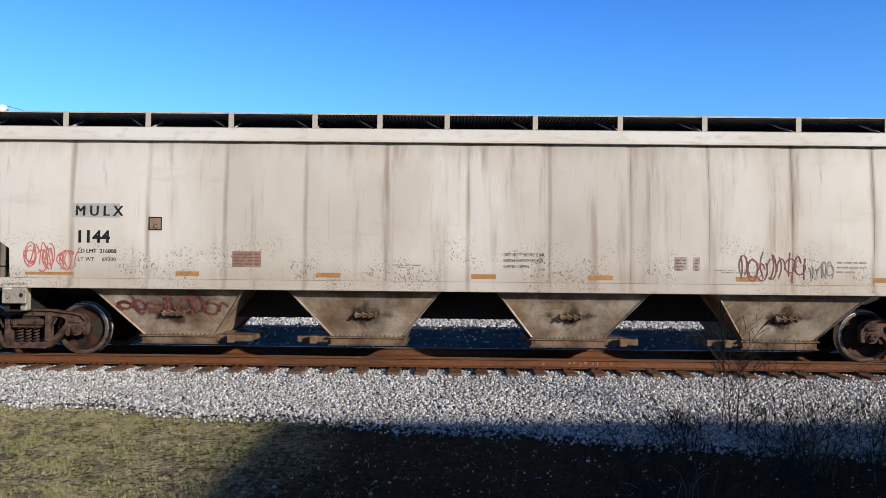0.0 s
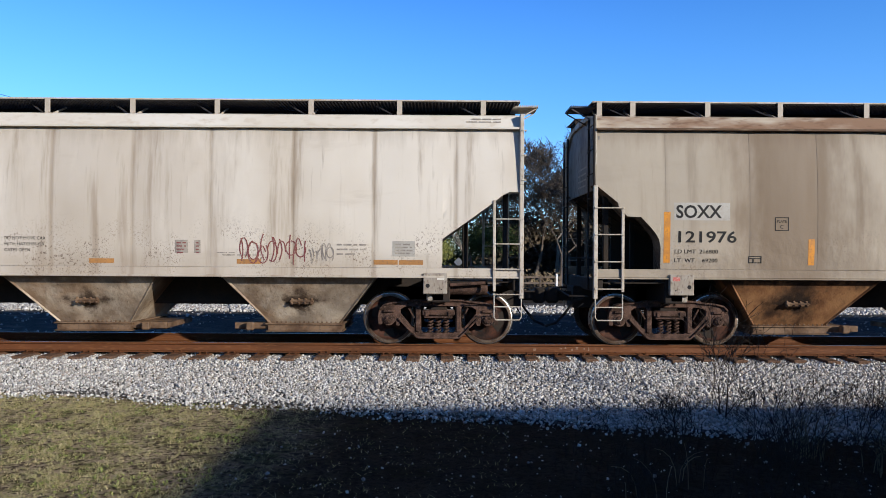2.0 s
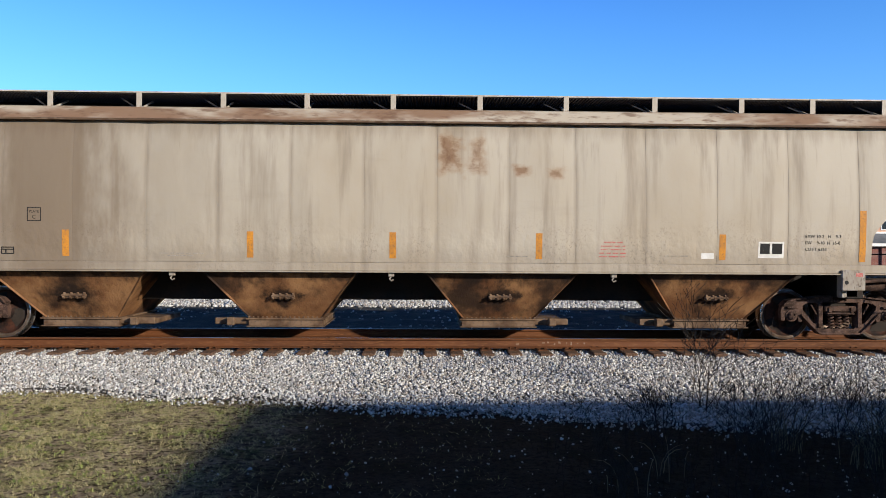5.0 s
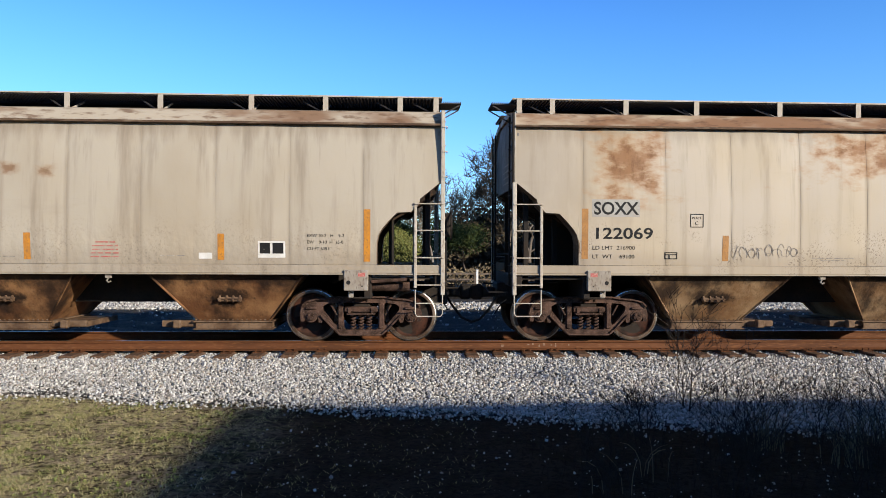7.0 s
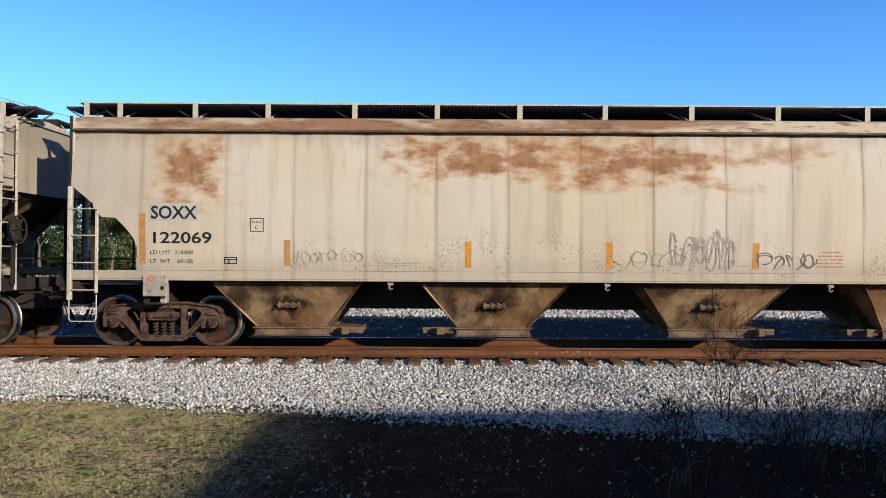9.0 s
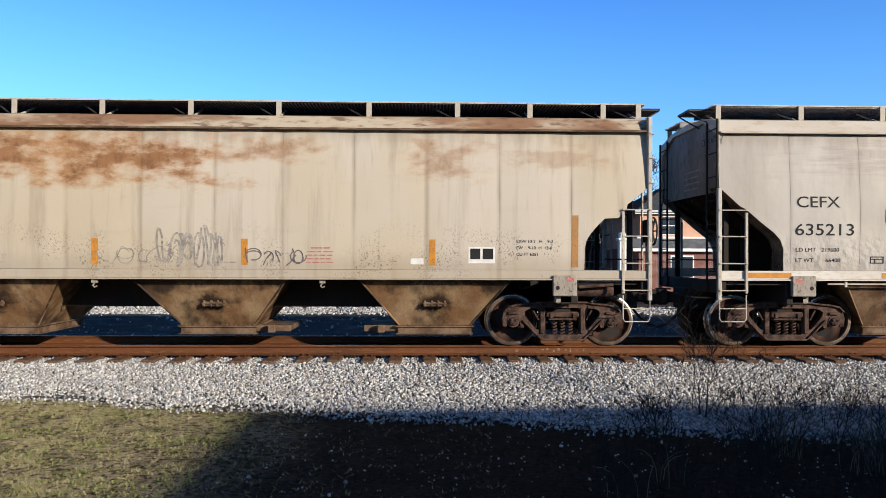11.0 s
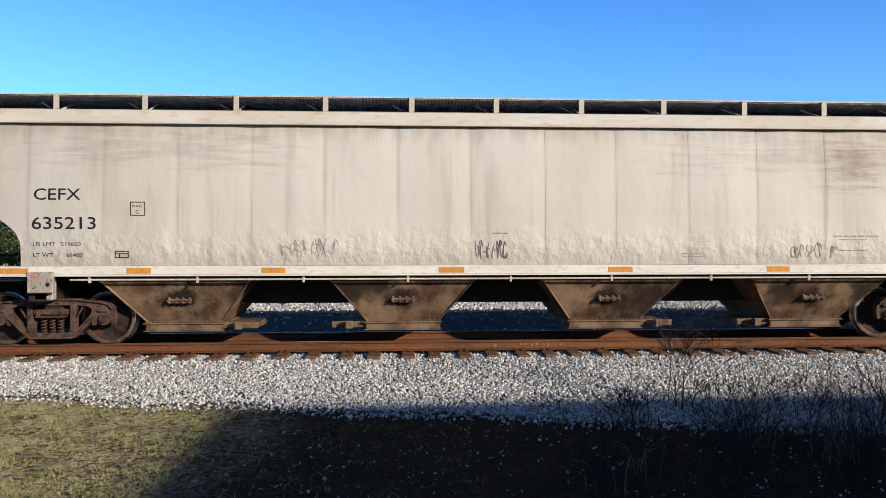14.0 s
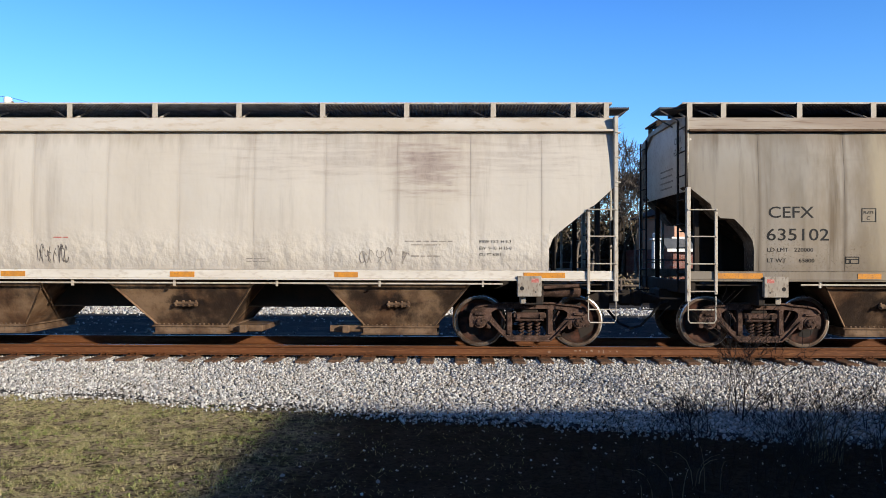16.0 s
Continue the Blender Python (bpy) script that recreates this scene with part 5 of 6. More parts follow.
for kind, num, ld, lt in (("B", "121976", "216800", "69200"), ("C", "122069", "216900", "69100")):
    patch(kind, "patch", 1.33, 2.28 if kind == "B" else 2.16, 2.20, 2.50, pale_patch, "pale repainted patch")
    letters(kind, "SOXX", 0.30, black_ink, 1.36, 2.245, stretch=0.95, bold=0.022)
    letters(kind, num, 0.265, black_ink, 1.34, 1.83, stretch=1.33, bold=0.018)
    letters(kind, "LD LMT  " + ld, 0.095, black_ink, 1.34, 1.64, stretch=1.12)
    letters(kind, "LT  WT    " + lt, 0.095, black_ink, 1.34, 1.49, stretch=1.12)
    frame_box(kind, 3.04, 3.27, 2.03, 2.26, 0.012, black_ink, "small square stencil frame")
    letters(kind, "PLATE", 0.06, black_ink, 3.07, 2.17)
    letters(kind, "C", 0.09, black_ink, 3.12, 2.07)
    frame_box(kind, 2.60, 2.82, 1.48, 1.60, 0.015, black_ink, "small stencil box", ((2.67, 2.69, 1.48, 1.56), (2.60, 2.82, 1.55, 1.565)))
    bars(kind, [(5.2, 1.50, 0.75, 0.015), (5.35, 1.46, 0.45, 0.015), (11.05, 1.48, 0.4, 0.015), (13.75, 1.50, 0.4, 0.015)], grey_ink)
    bars(kind, [(12.70, 1.72, 0.32, 0.025), (12.65, 1.66, 0.42, 0.018), (12.65, 1.60, 0.42, 0.018), (12.62, 1.54, 0.46, 0.018), (12.62, 1.48, 0.46, 0.018)], red_ink, "faded red stencil lines")
    patch(kind, "sticker", 14.38, 14.60, 1.46, 1.56, white_ink, "white paper sticker")
    patch(kind, "notice_panel", 15.36, 15.81, 1.48, 1.76, white_ink, "black and white stencil panel")
    for q0, q1 in ((15.39, 15.56), (15.60, 15.78)):
        patch(kind, "notice_field", q0, q1, 1.55, 1.73, black_ink, "black stencil field", 0.005)
    letters(kind, "EXW 10-2   H    9-3", 0.075, black_ink, 16.17, 1.83)
    letters(kind, "EW    9-10  H  15-0", 0.075, black_ink, 16.17, 1.72)
    letters(kind, "CU FT 6351", 0.075, black_ink, 16.17, 1.61)


def end_letters(kind, text, size, y, z):
    cu = bpy.data.curves.new("lettering", "FONT")
    cu.body, cu.size, cu.resolution_u = text, size, 3
    tmp = bpy.data.objects.new("lettering", cu)
    me = bpy.data.meshes.new_from_object(tmp)
    bpy.data.objects.remove(tmp)
    me.materials.clear()
    me.materials.append(black_ink)
    m = Matrix(((0, 0, -1, 0.046), (-1, 0, 0, y), (0, 1, 0, z), (0, 0, 0, 1)))
    return part("lettering", me, None, CARS[kind], "stencilled lettering", m)


for kind, one, two in (("B", "SOXX", "121976"), ("C", "SOXX", "122069"), ("D", "CEFX 635213", ""), ("E", "CEFX", "635102")):
    end_letters(kind, one, 0.17, -0.62, 3.62)
    if two:
        end_letters(kind, two, 0.17, -0.58, 3.42)
    g = Geo()
    for i in range(4):
        g.box(0.043, 0.047, -0.55 + 0.06 * (i % 2), 0.25, 3.2 - 0.11 * i, 3.23 - 0.11 * i)
    part("lettering", g, grey_ink, CARS[kind], "small unreadable stencil lines")
scribble("C", 10.2, 1.42, 1.1, 0.74, 6, grey_ink, 23, 0.016, "washed-out grey spray-painted tag")
scribble("C", 9.15, 1.42, 1.25, 0.38, 4, grey_ink, 29, 0.008, "faint grey spray-painted scrawl")
scribble("C", 11.62, 1.42, 1.0, 0.36, 4, dark_marker, 24, 0.009, "washed-out grey spray-painted scrawl")
scribble("C", 3.75, 1.48, 1.2, 0.30, 8, grey_ink, 27, 0.0035, "faint grey spray-painted scrawl")

for kind, num, ld, lt in (("D", "635213", "219600", "66400"), ("E", "635102", "220000", "65800")):
    letters(kind, "CEFX", 0.27, black_ink, 1.33, 2.46 if kind == "D" else 2.27, stretch=1.18, bold=0.006)
    letters(kind, num, 0.285, black_ink, 1.30, 1.98 if kind == "D" else 1.89, stretch=1.24, bold=0.006)
    letters(kind, "LD LMT   " + ld, 0.095, black_ink, 1.32, 1.70, stretch=1.12)
    letters(kind, "LT WT       " + lt, 0.095, black_ink, 1.32, 1.52, stretch=1.12)
    frame_box(kind, 2.89, 3.13, 2.20, 2.43, 0.012, black_ink, "small square stencil frame")
    letters(kind, "PLATE", 0.06, black_ink, 2.92, 2.34)
    letters(kind, "C", 0.09, black_ink, 2.97, 2.235)
    frame_box(kind, 2.63, 2.86, 1.50, 1.62, 0.015, black_ink, "small stencil box", ((2.70, 2.72, 1.50, 1.58), (2.63, 2.86, 1.565, 1.58)))
    g = Geo()
    for q0, q1 in ((0.5, 1.25), (2.83, 3.22), (5.03, 5.42), (8.0, 8.42), (10.9, 11.32), (13.7, 14.1), (16.9, 17.6)):
        g = Geo().box(q0, q1, -1.542, -1.53, 1.245, 1.335)
        part("reflector_tape", g, orange_tape, CARS[kind], "orange reflective strip on the sill")
letters("D", "EXW 10-2  H 9-3", 0.075, black_ink, 16.15, 1.83)
letters("D", "EW  9-10  H 15-0", 0.075, black_ink, 16.15, 1.72)
letters("D", "CU FT 6351", 0.075, black_ink, 16.15, 1.61)
bars("D", [(14.9, 1.85, 0.8, 0.018), (15.0, 1.79, 0.5, 0.018), (15.0, 1.60, 0.5, 0.018), (12.2, 1.55, 0.35, 0.018), (12.2, 1.50, 0.4, 0.015)], grey_ink)
bars("D", [(8.9, 1.90, 0.3, 0.02)], red_ink, "faded red stencil line")
scribble("D", 5.35, 1.50, 0.9, 0.38, 7, grey_ink, 31, 0.006, "thin dark spray-painted tag")
scribble("D", 8.6, 1.46, 0.55, 0.36, 8, dark_marker, 37, 0.0055, "dark spray-painted tag")
scribble("D", 14.1, 1.45, 0.9, 0.32, 6, grey_ink, 39, 0.006, "faint spray-painted tag")

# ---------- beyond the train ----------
# this gravel is coloured very dark to deepen the train's shadow on it
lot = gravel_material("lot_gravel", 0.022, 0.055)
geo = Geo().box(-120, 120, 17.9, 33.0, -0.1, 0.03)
solid("gravel_lot", geo, lot, "gravel strip behind the railway, coloured dark for the train's shadow", "ground", kind="structure")
# pale stones crowd the part past the shadow, to brighten the sunlit strip
spots = []
while len(spots) < 9000:
    x, y = rng.uniform(-24, 26), rng.uniform(27.0, 30.5)
    sz = rng.uniform(0.035, 0.07)
    spots.append((x, y, 0.03 + sz * 0.3, sz))
while len(spots) < 9900:
    x, y = rng.uniform(-22, 24), rng.uniform(18.2, 27.0)
    sz = rng.uniform(0.02, 0.05)
    spots.append((x, y, 0.03 + sz * 0.3, sz))
stones("lot_stones", spots, "scattered pale stones on the strip behind the railway", bpy.data.materials["crushed_granite"])
asphalt = surface("asphalt", (0.055, 0.055, 0.056), (0.04, 0.04, 0.042), (0.08, 0.08, 0.08), 2, 60)
geo = Geo().box(-200, 200, 37.0, 43.0, -0.1, 0.02)
solid("road", geo, asphalt, "grey asphalt street behind the railway", "road", kind="structure")

pale_bark = surface("pale_grey_bark", (0.24, 0.205, 0.17), (0.16, 0.13, 0.105), (0.30, 0.26, 0.22), 6, 30, (1, 1, 0.3), 0.9, 0.0, 0.02)
bark = surface("grey_bark", (0.14, 0.11, 0.085), (0.09, 0.07, 0.055), (0.20, 0.17, 0.14), 6, 30, (1, 1, 0.3), 0.9, 0.0, 0.02)


def leaf_material(name, a, b):
    k = Nodes(name)
    col = k.mix(k.geom.outputs["Random Per Island"], a, b)
    return k.done(col, 0.7)


leaf_dark = leaf_material("dark_evergreen_leaf", (0.035, 0.055, 0.018), (0.085, 0.105, 0.030))
leaf_light = leaf_material("young_yellow_leaf", (0.13, 0.15, 0.035), (0.22, 0.21, 0.07))
leaf_dry = leaf_material("dry_brown_leaf", (0.14, 0.10, 0.06), (0.22, 0.17, 0.10))


def branches(g, rr, p, d, length, r, depth, tips, least=0.012):
    """A limb that bends, tapers and forks."""
    pts, rs = [p], [r]
    for i in range(3):
        d = (d + Vector((rr.uniform(-1, 1), rr.uniform(-1, 1), rr.uniform(-0.4, 0.8))) * 0.18).normalized()
        p = p + d * length / 3
        pts.append(p)
        rs.append(max(least, r * (1 - 0.2 * (i + 1))))
    g.tube(pts, rs, 7 if depth > 3 else 4 if depth > 1 else 3, caps=False)
    tips.append((p, depth))
    if depth == 0:
        return
    for i in range(rr.choice((2, 3, 3)) if depth > 1 else 3):
        q = Vector((rr.uniform(-1, 1), rr.uniform(-1, 1), rr.uniform(-0.2, 0.9)))
        at = pts[rr.choice((2, 3, 3))]
        branches(g, rr, at, (d * 0.8 + q.normalized() * 0.85).normalized(), length * rr.uniform(0.6, 0.82), rs[3] * 0.72, depth - 1, tips, least)


def leaf_cloud(rr, spots, per, spread, size):
    vs, fs = [], []
    for p in spots:
        for i in range(per):
            c = p + Vector((rr.gauss(0, spread), rr.gauss(0, spread), rr.gauss(0, spread * 0.8)))
            u = Vector((rr.uniform(-1, 1), rr.uniform(-1, 1), rr.uniform(-1, 1))).normalized()
            v = u.orthogonal().normalized()
            s = size * rr.uniform(0.6, 1.4)
            n = len(vs)
            vs += [c + u * s, c + v * s * 0.5, c - u * s, c - v * s * 0.5]
            fs.append((n, n + 1, n + 2, n + 3))
    g = Geo()
    g.add(vs, fs)
    return g


def tree(x, y, height, seed, leaf, per, label, depth=4, size=0.065, spread=0.42):
    rr = random.Random(seed)
    t = thing("tree", label, "tree", "trees beyond the street", pose(x, y, 0))
    g, tips = Geo(), []
    branches(g, rr, Vector((0, 0, -0.1)), Vector((rr.uniform(-0.1, 0.1), 0, 1)), height * 0.34, height * 0.022, depth, tips, 0.012 if leaf else 0.019)
    if not leaf:
        for p, dd in tips:
            for i in range(3 if dd <= 2 else 0):
                d = Vector((rr.uniform(-1, 1), rr.uniform(-1, 1), rr.uniform(0.0, 1.4))).normalized()
                g.tube([p, p + d * rr.uniform(0.35, 0.9)], [0.02, 0.011] if label == BROWN else [0.013, 0.007], 3, caps=False)
    part("trunk", g.mesh("trunk", pale_bark if label == BARE else bark, 60, fix=False), None, t, "grey branching trunk and limbs")
    if leaf:
        spots = [p for p, dd in tips if dd <= 2]
        part("crown", leaf_cloud(rr, spots, per * 10, spread, size).mesh("crown", leaf, fix=False), None, t)
    return t


BROWN = "bare brown winter tree with dense fine twigs"
GREEN, YELLOW, BARE = "dark green leafy tree behind the street", "tree with thin yellow-green young leaves", "bare grey winter tree without leaves"
for x, y, h, seed, leaf, per, label, depth in (
        (-25, 55, 8.0, 1, leaf_dark, 26, GREEN, 4), (-19, 52, 7.5, 2, leaf_light, 20, YELLOW, 4), (-14, 58, 9.5, 3, leaf_light, 6, YELLOW, 5),
        (-8.4, 52, 10.5, 4, leaf_light, 2, YELLOW, 5), (-8, 56, 6.6, 5, leaf_dark, 30, GREEN, 4), (-4.0, 53, 5.6, 6, leaf_light, 24, YELLOW, 4),
        (-0.6, 50, 4.2, 7, leaf_light, 26, YELLOW, 4), (1.6, 50, 7.4, 8, None, 0, BARE, 6), (2.3, 53, 7.6, 21, None, 0, BARE, 6), (4.2, 52, 4.4, 9, leaf_dark, 16, GREEN, 4), (8.2, 50, 9.8, 20, None, 0, BROWN, 6), (9.4, 53, 10.4, 22, None, 0, BROWN, 6), (6.9, 54, 9.4, 23, None, 0, BROWN, 6),
        (9.0, 56, 10.5, 10, None, 0, BARE, 5), (12.2, 49, 8.6, 11, None, 0, BROWN, 6), (13.2, 58, 10.5, 24, None, 0, BROWN, 6), (-32, 58, 9, 12, leaf_dark, 24, GREEN, 4),
        (16.5, 62, 11, 13, None, 0, BARE, 5), (-12, 47, 5.0, 14, leaf_dry, 10, "small tree with dry brown leaves", 4), (8.9, 47, 7.6, 15, None, 0, BROWN, 6),
        (-41, 60, 9, 17, leaf_dark, 24, GREEN, 4), (-1.5, 62, 5.4, 18, leaf_dark, 24, GREEN, 4), (-17, 66, 10, 19, leaf_dark, 24, GREEN, 4)):
    tree(x, y, h, seed, leaf, per, label, depth)

# far belt of woods
rr = random.Random(77)
spots = []
for i in range(2400):
    x = rr.uniform(-75, 4)
    spots.append(Vector((x, rr.uniform(66, 74), rr.uniform(0.3, 4.8 + 1.4 * noise.noise((x * 0.2, 0, 0))))))
solid("woods", leaf_cloud(rr, spots, 34, 0.7, 0.16).mesh("woods", leaf_dark, fix=False), leaf_dark, "dark far belt of bushes and woods", "woods", kind="stuff")
leaf_thicket = leaf_material("brown_thicket_leaf", (0.05, 0.038, 0.024), (0.11, 0.085, 0.055))
spots = [Vector((rr.uniform(4, 24), rr.uniform(60, 68), 5.6 * rr.random() ** 1.3)) for i in range(1000)]
solid("thicket", leaf_cloud(rr, spots, 30, 0.7, 0.22).mesh("thicket", leaf_thicket, fix=False), leaf_thicket, "brown leafless thicket behind the bare trees", "thicket", kind="stuff")
spots = [Vector((rr.uniform(-40, 14), rr.uniform(44.5, 46.5), rr.uniform(0.1, 1.0))) for i in range(420)]
solid("shrubs", leaf_cloud(rr, spots, 16, 0.3, 0.12).mesh("shrubs", leaf_dry, fix=False), leaf_dry, "low brown shrubs along the street", "shrub", kind="stuff")


# brick building with an upper floor in peach
def brick_material():
    k = Nodes("red_brick")
    b = k.n("ShaderNodeTexBrick", Scale=1.0)
    for key, v in (("Brick Width", 0.21), ("Row Height", 0.07), ("Mortar Size", 0.008)):
        b.inputs[key].default_value = v
    b.inputs["Color1"].default_value = (0.24, 0.075, 0.05, 1)
    b.inputs["Color2"].default_value = (0.17, 0.055, 0.042, 1)
    b.inputs["Mortar"].default_value = (0.30, 0.25, 0.22, 1)
    mp = k.n("ShaderNodeMapping")
    mp.inputs["Rotation"].default_value = (radians(90), 0, 0)
    k.to(k.obj, mp.inputs[0])
    k.to(mp.outputs[0], b.inputs["Vector"])
    col = k.mix(k.ramp(k.noise(0.7), 0.4, 0.65, 0, 0.5), b.outputs["Color"], (0.15, 0.06, 0.045))
    return k.done(col, 0.85, 0, k.noise(20), 0.005)


brick = brick_material()
peach = surface("peach_stucco", (0.62, 0.36, 0.24), (0.56, 0.32, 0.21), None, 1.5, 30, (1, 1, 1), 0.85)
white_paint = surface("white_painted_wood", (0.78, 0.76, 0.72), (0.70, 0.68, 0.64), None, 3, 30, (1, 1, 1), 0.55)
slate = surface("dark_shingle", (0.075, 0.075, 0.08), (0.05, 0.05, 0.055), (0.1, 0.1, 0.1), 3, 25, (1, 1, 1), 0.85)
canopy_grey = surface("grey_metal_canopy", (0.15, 0.16, 0.17), (0.11, 0.12, 0.13), None, 2, 20, (1, 1, 1), 0.6)
k = Nodes("window_glass")
glass = k.done((0.03, 0.04, 0.05), 0.08, gloss=0.5)

BX0, BX1, BY = 13.6, 44.0, 46.0
house = thing("brick_building", "red brick building with a peach upper floor and white window trim", "building", m=pose(0, 0, 0))
part("wall", Geo().box(BX0, BX1, BY, BY + 12, -0.1, 2.75), brick, house, "red brick ground floor wall")
part("wall", Geo().box(BX0 + 0.6, BX1 - 0.4, BY + 1.2, BY + 11, 2.75, 5.1), peach, house, "peach upper floor wall")
part("canopy", Geo().add([(BX0 - 0.3, BY - 0.35, 2.72), (BX1, BY - 0.35, 2.72), (BX1, BY + 1.3, 3.45), (BX0 - 0.3, BY + 1.3, 3.45),
                          (BX0 - 0.3, BY - 0.35, 2.60), (BX1, BY - 0.35, 2.60), (BX1, BY + 1.3, 3.30), (BX0 - 0.3, BY + 1.3, 3.30)],
                         [(0, 1, 2, 3), (4, 5, 6, 7), (0, 1, 5, 4), (1, 2, 6, 5), (2, 3, 7, 6), (3, 0, 4, 7)]), canopy_grey, house, "grey sloping porch roof")
part("fascia", Geo().box(BX0 - 0.32, BX1, BY - 0.41, BY - 0.35, 2.55, 2.74), white_paint, house, "white fascia board")
part("fascia", Geo().box(BX0 + 0.4, BX1, BY + 1.1, BY + 1.19, 3.40, 3.52), white_paint, house, "white trim board")
part("fascia", Geo().box(BX0 + 0.2, BX1, BY + 0.9, BY + 1.0, 5.0, 5.22), white_paint, house, "white eaves board")
part("roof", Geo().add([(BX0 + 0.1, BY + 0.8, 5.1), (BX1, BY + 0.8, 5.1), (BX1, BY + 11.6, 5.1), (BX0 + 0.1, BY + 11.6, 5.1), (BX0 + 4.0, BY + 6.2, 7.4), (BX1 - 4, BY + 6.2, 7.4)],
                       [(0, 1, 5, 4), (1, 2, 5), (2, 3, 4, 5), (3, 0, 4), (0, 3, 2, 1)]), slate, house, "dark shingle roof")
for i in range(9):
    q = BX0 + 2.0 + 2.9 * i
    wdw = part("window", Geo().box(q, q + 1.0, BY + 1.17, BY + 1.24, 3.62, 4.85), white_paint, house, "white framed sash window")
    for j in (0, 1):
        for e in (0, 1):
            part("pane", Geo().box(q + 0.07 + 0.45 * j, q + 0.48 + 0.45 * j, BY + 1.15, BY + 1.168, 3.69 + 0.59 * e, 4.21 + 0.59 * e), glass, wdw)
    if i % 2 == 0:
        part("shutter", Geo().box(q + 1.05, q + 1.4, BY + 1.15, BY + 1.19, 3.62, 4.85, 0.01), slate, house, "dark shutter")
for i in range(6):
    q = BX0 + 0.3 + 5.2 * i
    part("column", Geo().box(q - 0.2, q + 0.2, BY - 0.14, BY - 0.003, 0, 2.6, 0.02), brick, house)
for i in range(6):
    q = BX0 + 2.2 + 4.6 * i
    wdw = part("window", Geo().box(q, q + 1.5, BY - 0.04, BY + 0.03, 0.8, 2.3), white_paint, house, "white framed ground floor window")
    part("pane", Geo().box(q + 0.08, q + 1.42, BY - 0.055, BY - 0.042, 0.9, 2.2), glass, wdw)
# stone gate pillar beside the building
g = Geo().box(-0.22, 0.22, -0.22, 0.22, 0, 3.2, 0.03).box(-0.32, 0.32, -0.32, 0.32, 3.2, 3.36, 0.04)
g.box(-0.2, 0.2, -0.2, 0.2, 3.36, 3.7, 0.08)
solid("gate_pillar", g, white_paint, "white capped masonry gate pillar by the brick building", "pillar", m=pose(12.3, 44.6, 0))

# street furniture seen through the gaps
pole_wood = surface("weathered_pole", (0.16, 0.12, 0.09), (0.11, 0.085, 0.065), None, 3, 30, (1, 1, 0.2), 0.9)
galvanized = surface("galvanized_steel", (0.42, 0.43, 0.44), (0.34, 0.35, 0.36), None, 6, 40, (1, 1, 1), 0.45, 0.7)
pole = thing("utility_pole", "weathered wooden utility pole with a pale transformer and wire", "utility pole", m=pose(-24.6, 40.0, 0))
part("shaft", Geo().tube([(0, 0, -0.1), (0, 0, 10.75)], [0.16, 0.11], 12), pole_wood, pole)
part("bracket", Geo().box(-0.05, 0.05, -0.30, -0.10, 10.3, 10.4, 0.01), galvanized, pole)
g = Geo().lathe([(0.0, 0.0), (0.15, 0.0), (0.19, 0.04), (0.19, 0.62), (0.17, 0.68), (0.0, 0.70)], 16)
part("transformer", g, white_paint, pole, "pale transformer can", pose(0.05, -0.45, 10.2, 90, 0, 0))
part("insulator", Geo().lathe([(0, 0), (0.05, 0.02), (0.03, 0.08), (0.05, 0.12), (0.0, 0.2)], 10), white_paint, pole, "white insulator", pose(0, 0, 10.75, 90, 0, 0))
part("wire", Geo().tube([(-16, 1, 13.6), (-8, 0.5, 12.2), (0, 0, 10.95), (5, 1.7, 9.7), (9, 3, 8.0), (11, 3.7, 6.0)], 0.016, 4), rubber, pole, "thin dark overhead wire")

for x, y, kind_ in ((-2.6, 34.5, "box"), (-4.6, 35.5, "sign"), (0.9, 36.0, "sign"), (-8.5, 36.2, "sign"), (3.4, 35.8, "post"), (5.6, 35.0, "post")):
    if kind_ == "box":
        s_ = thing("signal_cabinet", "grey metal signal cabinet on a post beside the street", "cabinet", m=pose(x, y, 0))
        part("cabinet", Geo().box(-0.30, 0.30, -0.16, 0.16, 1.28, 1.75, 0.02), canopy_grey, s_)
        part("post", Geo().tube([(0, 0, 0), (0, 0, 1.28)], 0.04, 10), galvanized, s_)
    elif kind_ == "sign":
        s_ = thing("street_sign", "small grey diamond street sign on a thin metal post", "street sign", "signs along the street", m=pose(x, y, 0))
        part("post", Geo().box(-0.025, 0.025, -0.02, 0.02, 0, 2.0), galvanized, s_)
        part("plate", Geo().box(-0.17, 0.17, -0.035, -0.022, -0.17, 0.17, 0.004, turn=pose(0, 0, 1.82, 0, 45, 0)), canopy_grey, s_, "grey diamond sign plate")
    else:
        solid("marker_post", Geo().box(-0.05, 0.05, -0.05, 0.05, 0, 1.3, 0.01), white_paint, "short white marker post beside the street", "post", "posts along the street", m=pose(x, y, 0))
# low park fence
fence = thing("rail_fence", "low dark rail fence along the far side of the street", "fence", m=pose(0, 44.0, 0))
for i in range(26):
    part("post", Geo().box(-40 + 2.0 * i, -39.9 + 2.0 * i, -0.05, 0.05, 0, 0.95), pole_wood, fence)
for z in (0.5, 0.85):
    part("rail", Geo().box(-40, 12, -0.03, 0.03, z - 0.05, z + 0.05), pole_wood, fence)

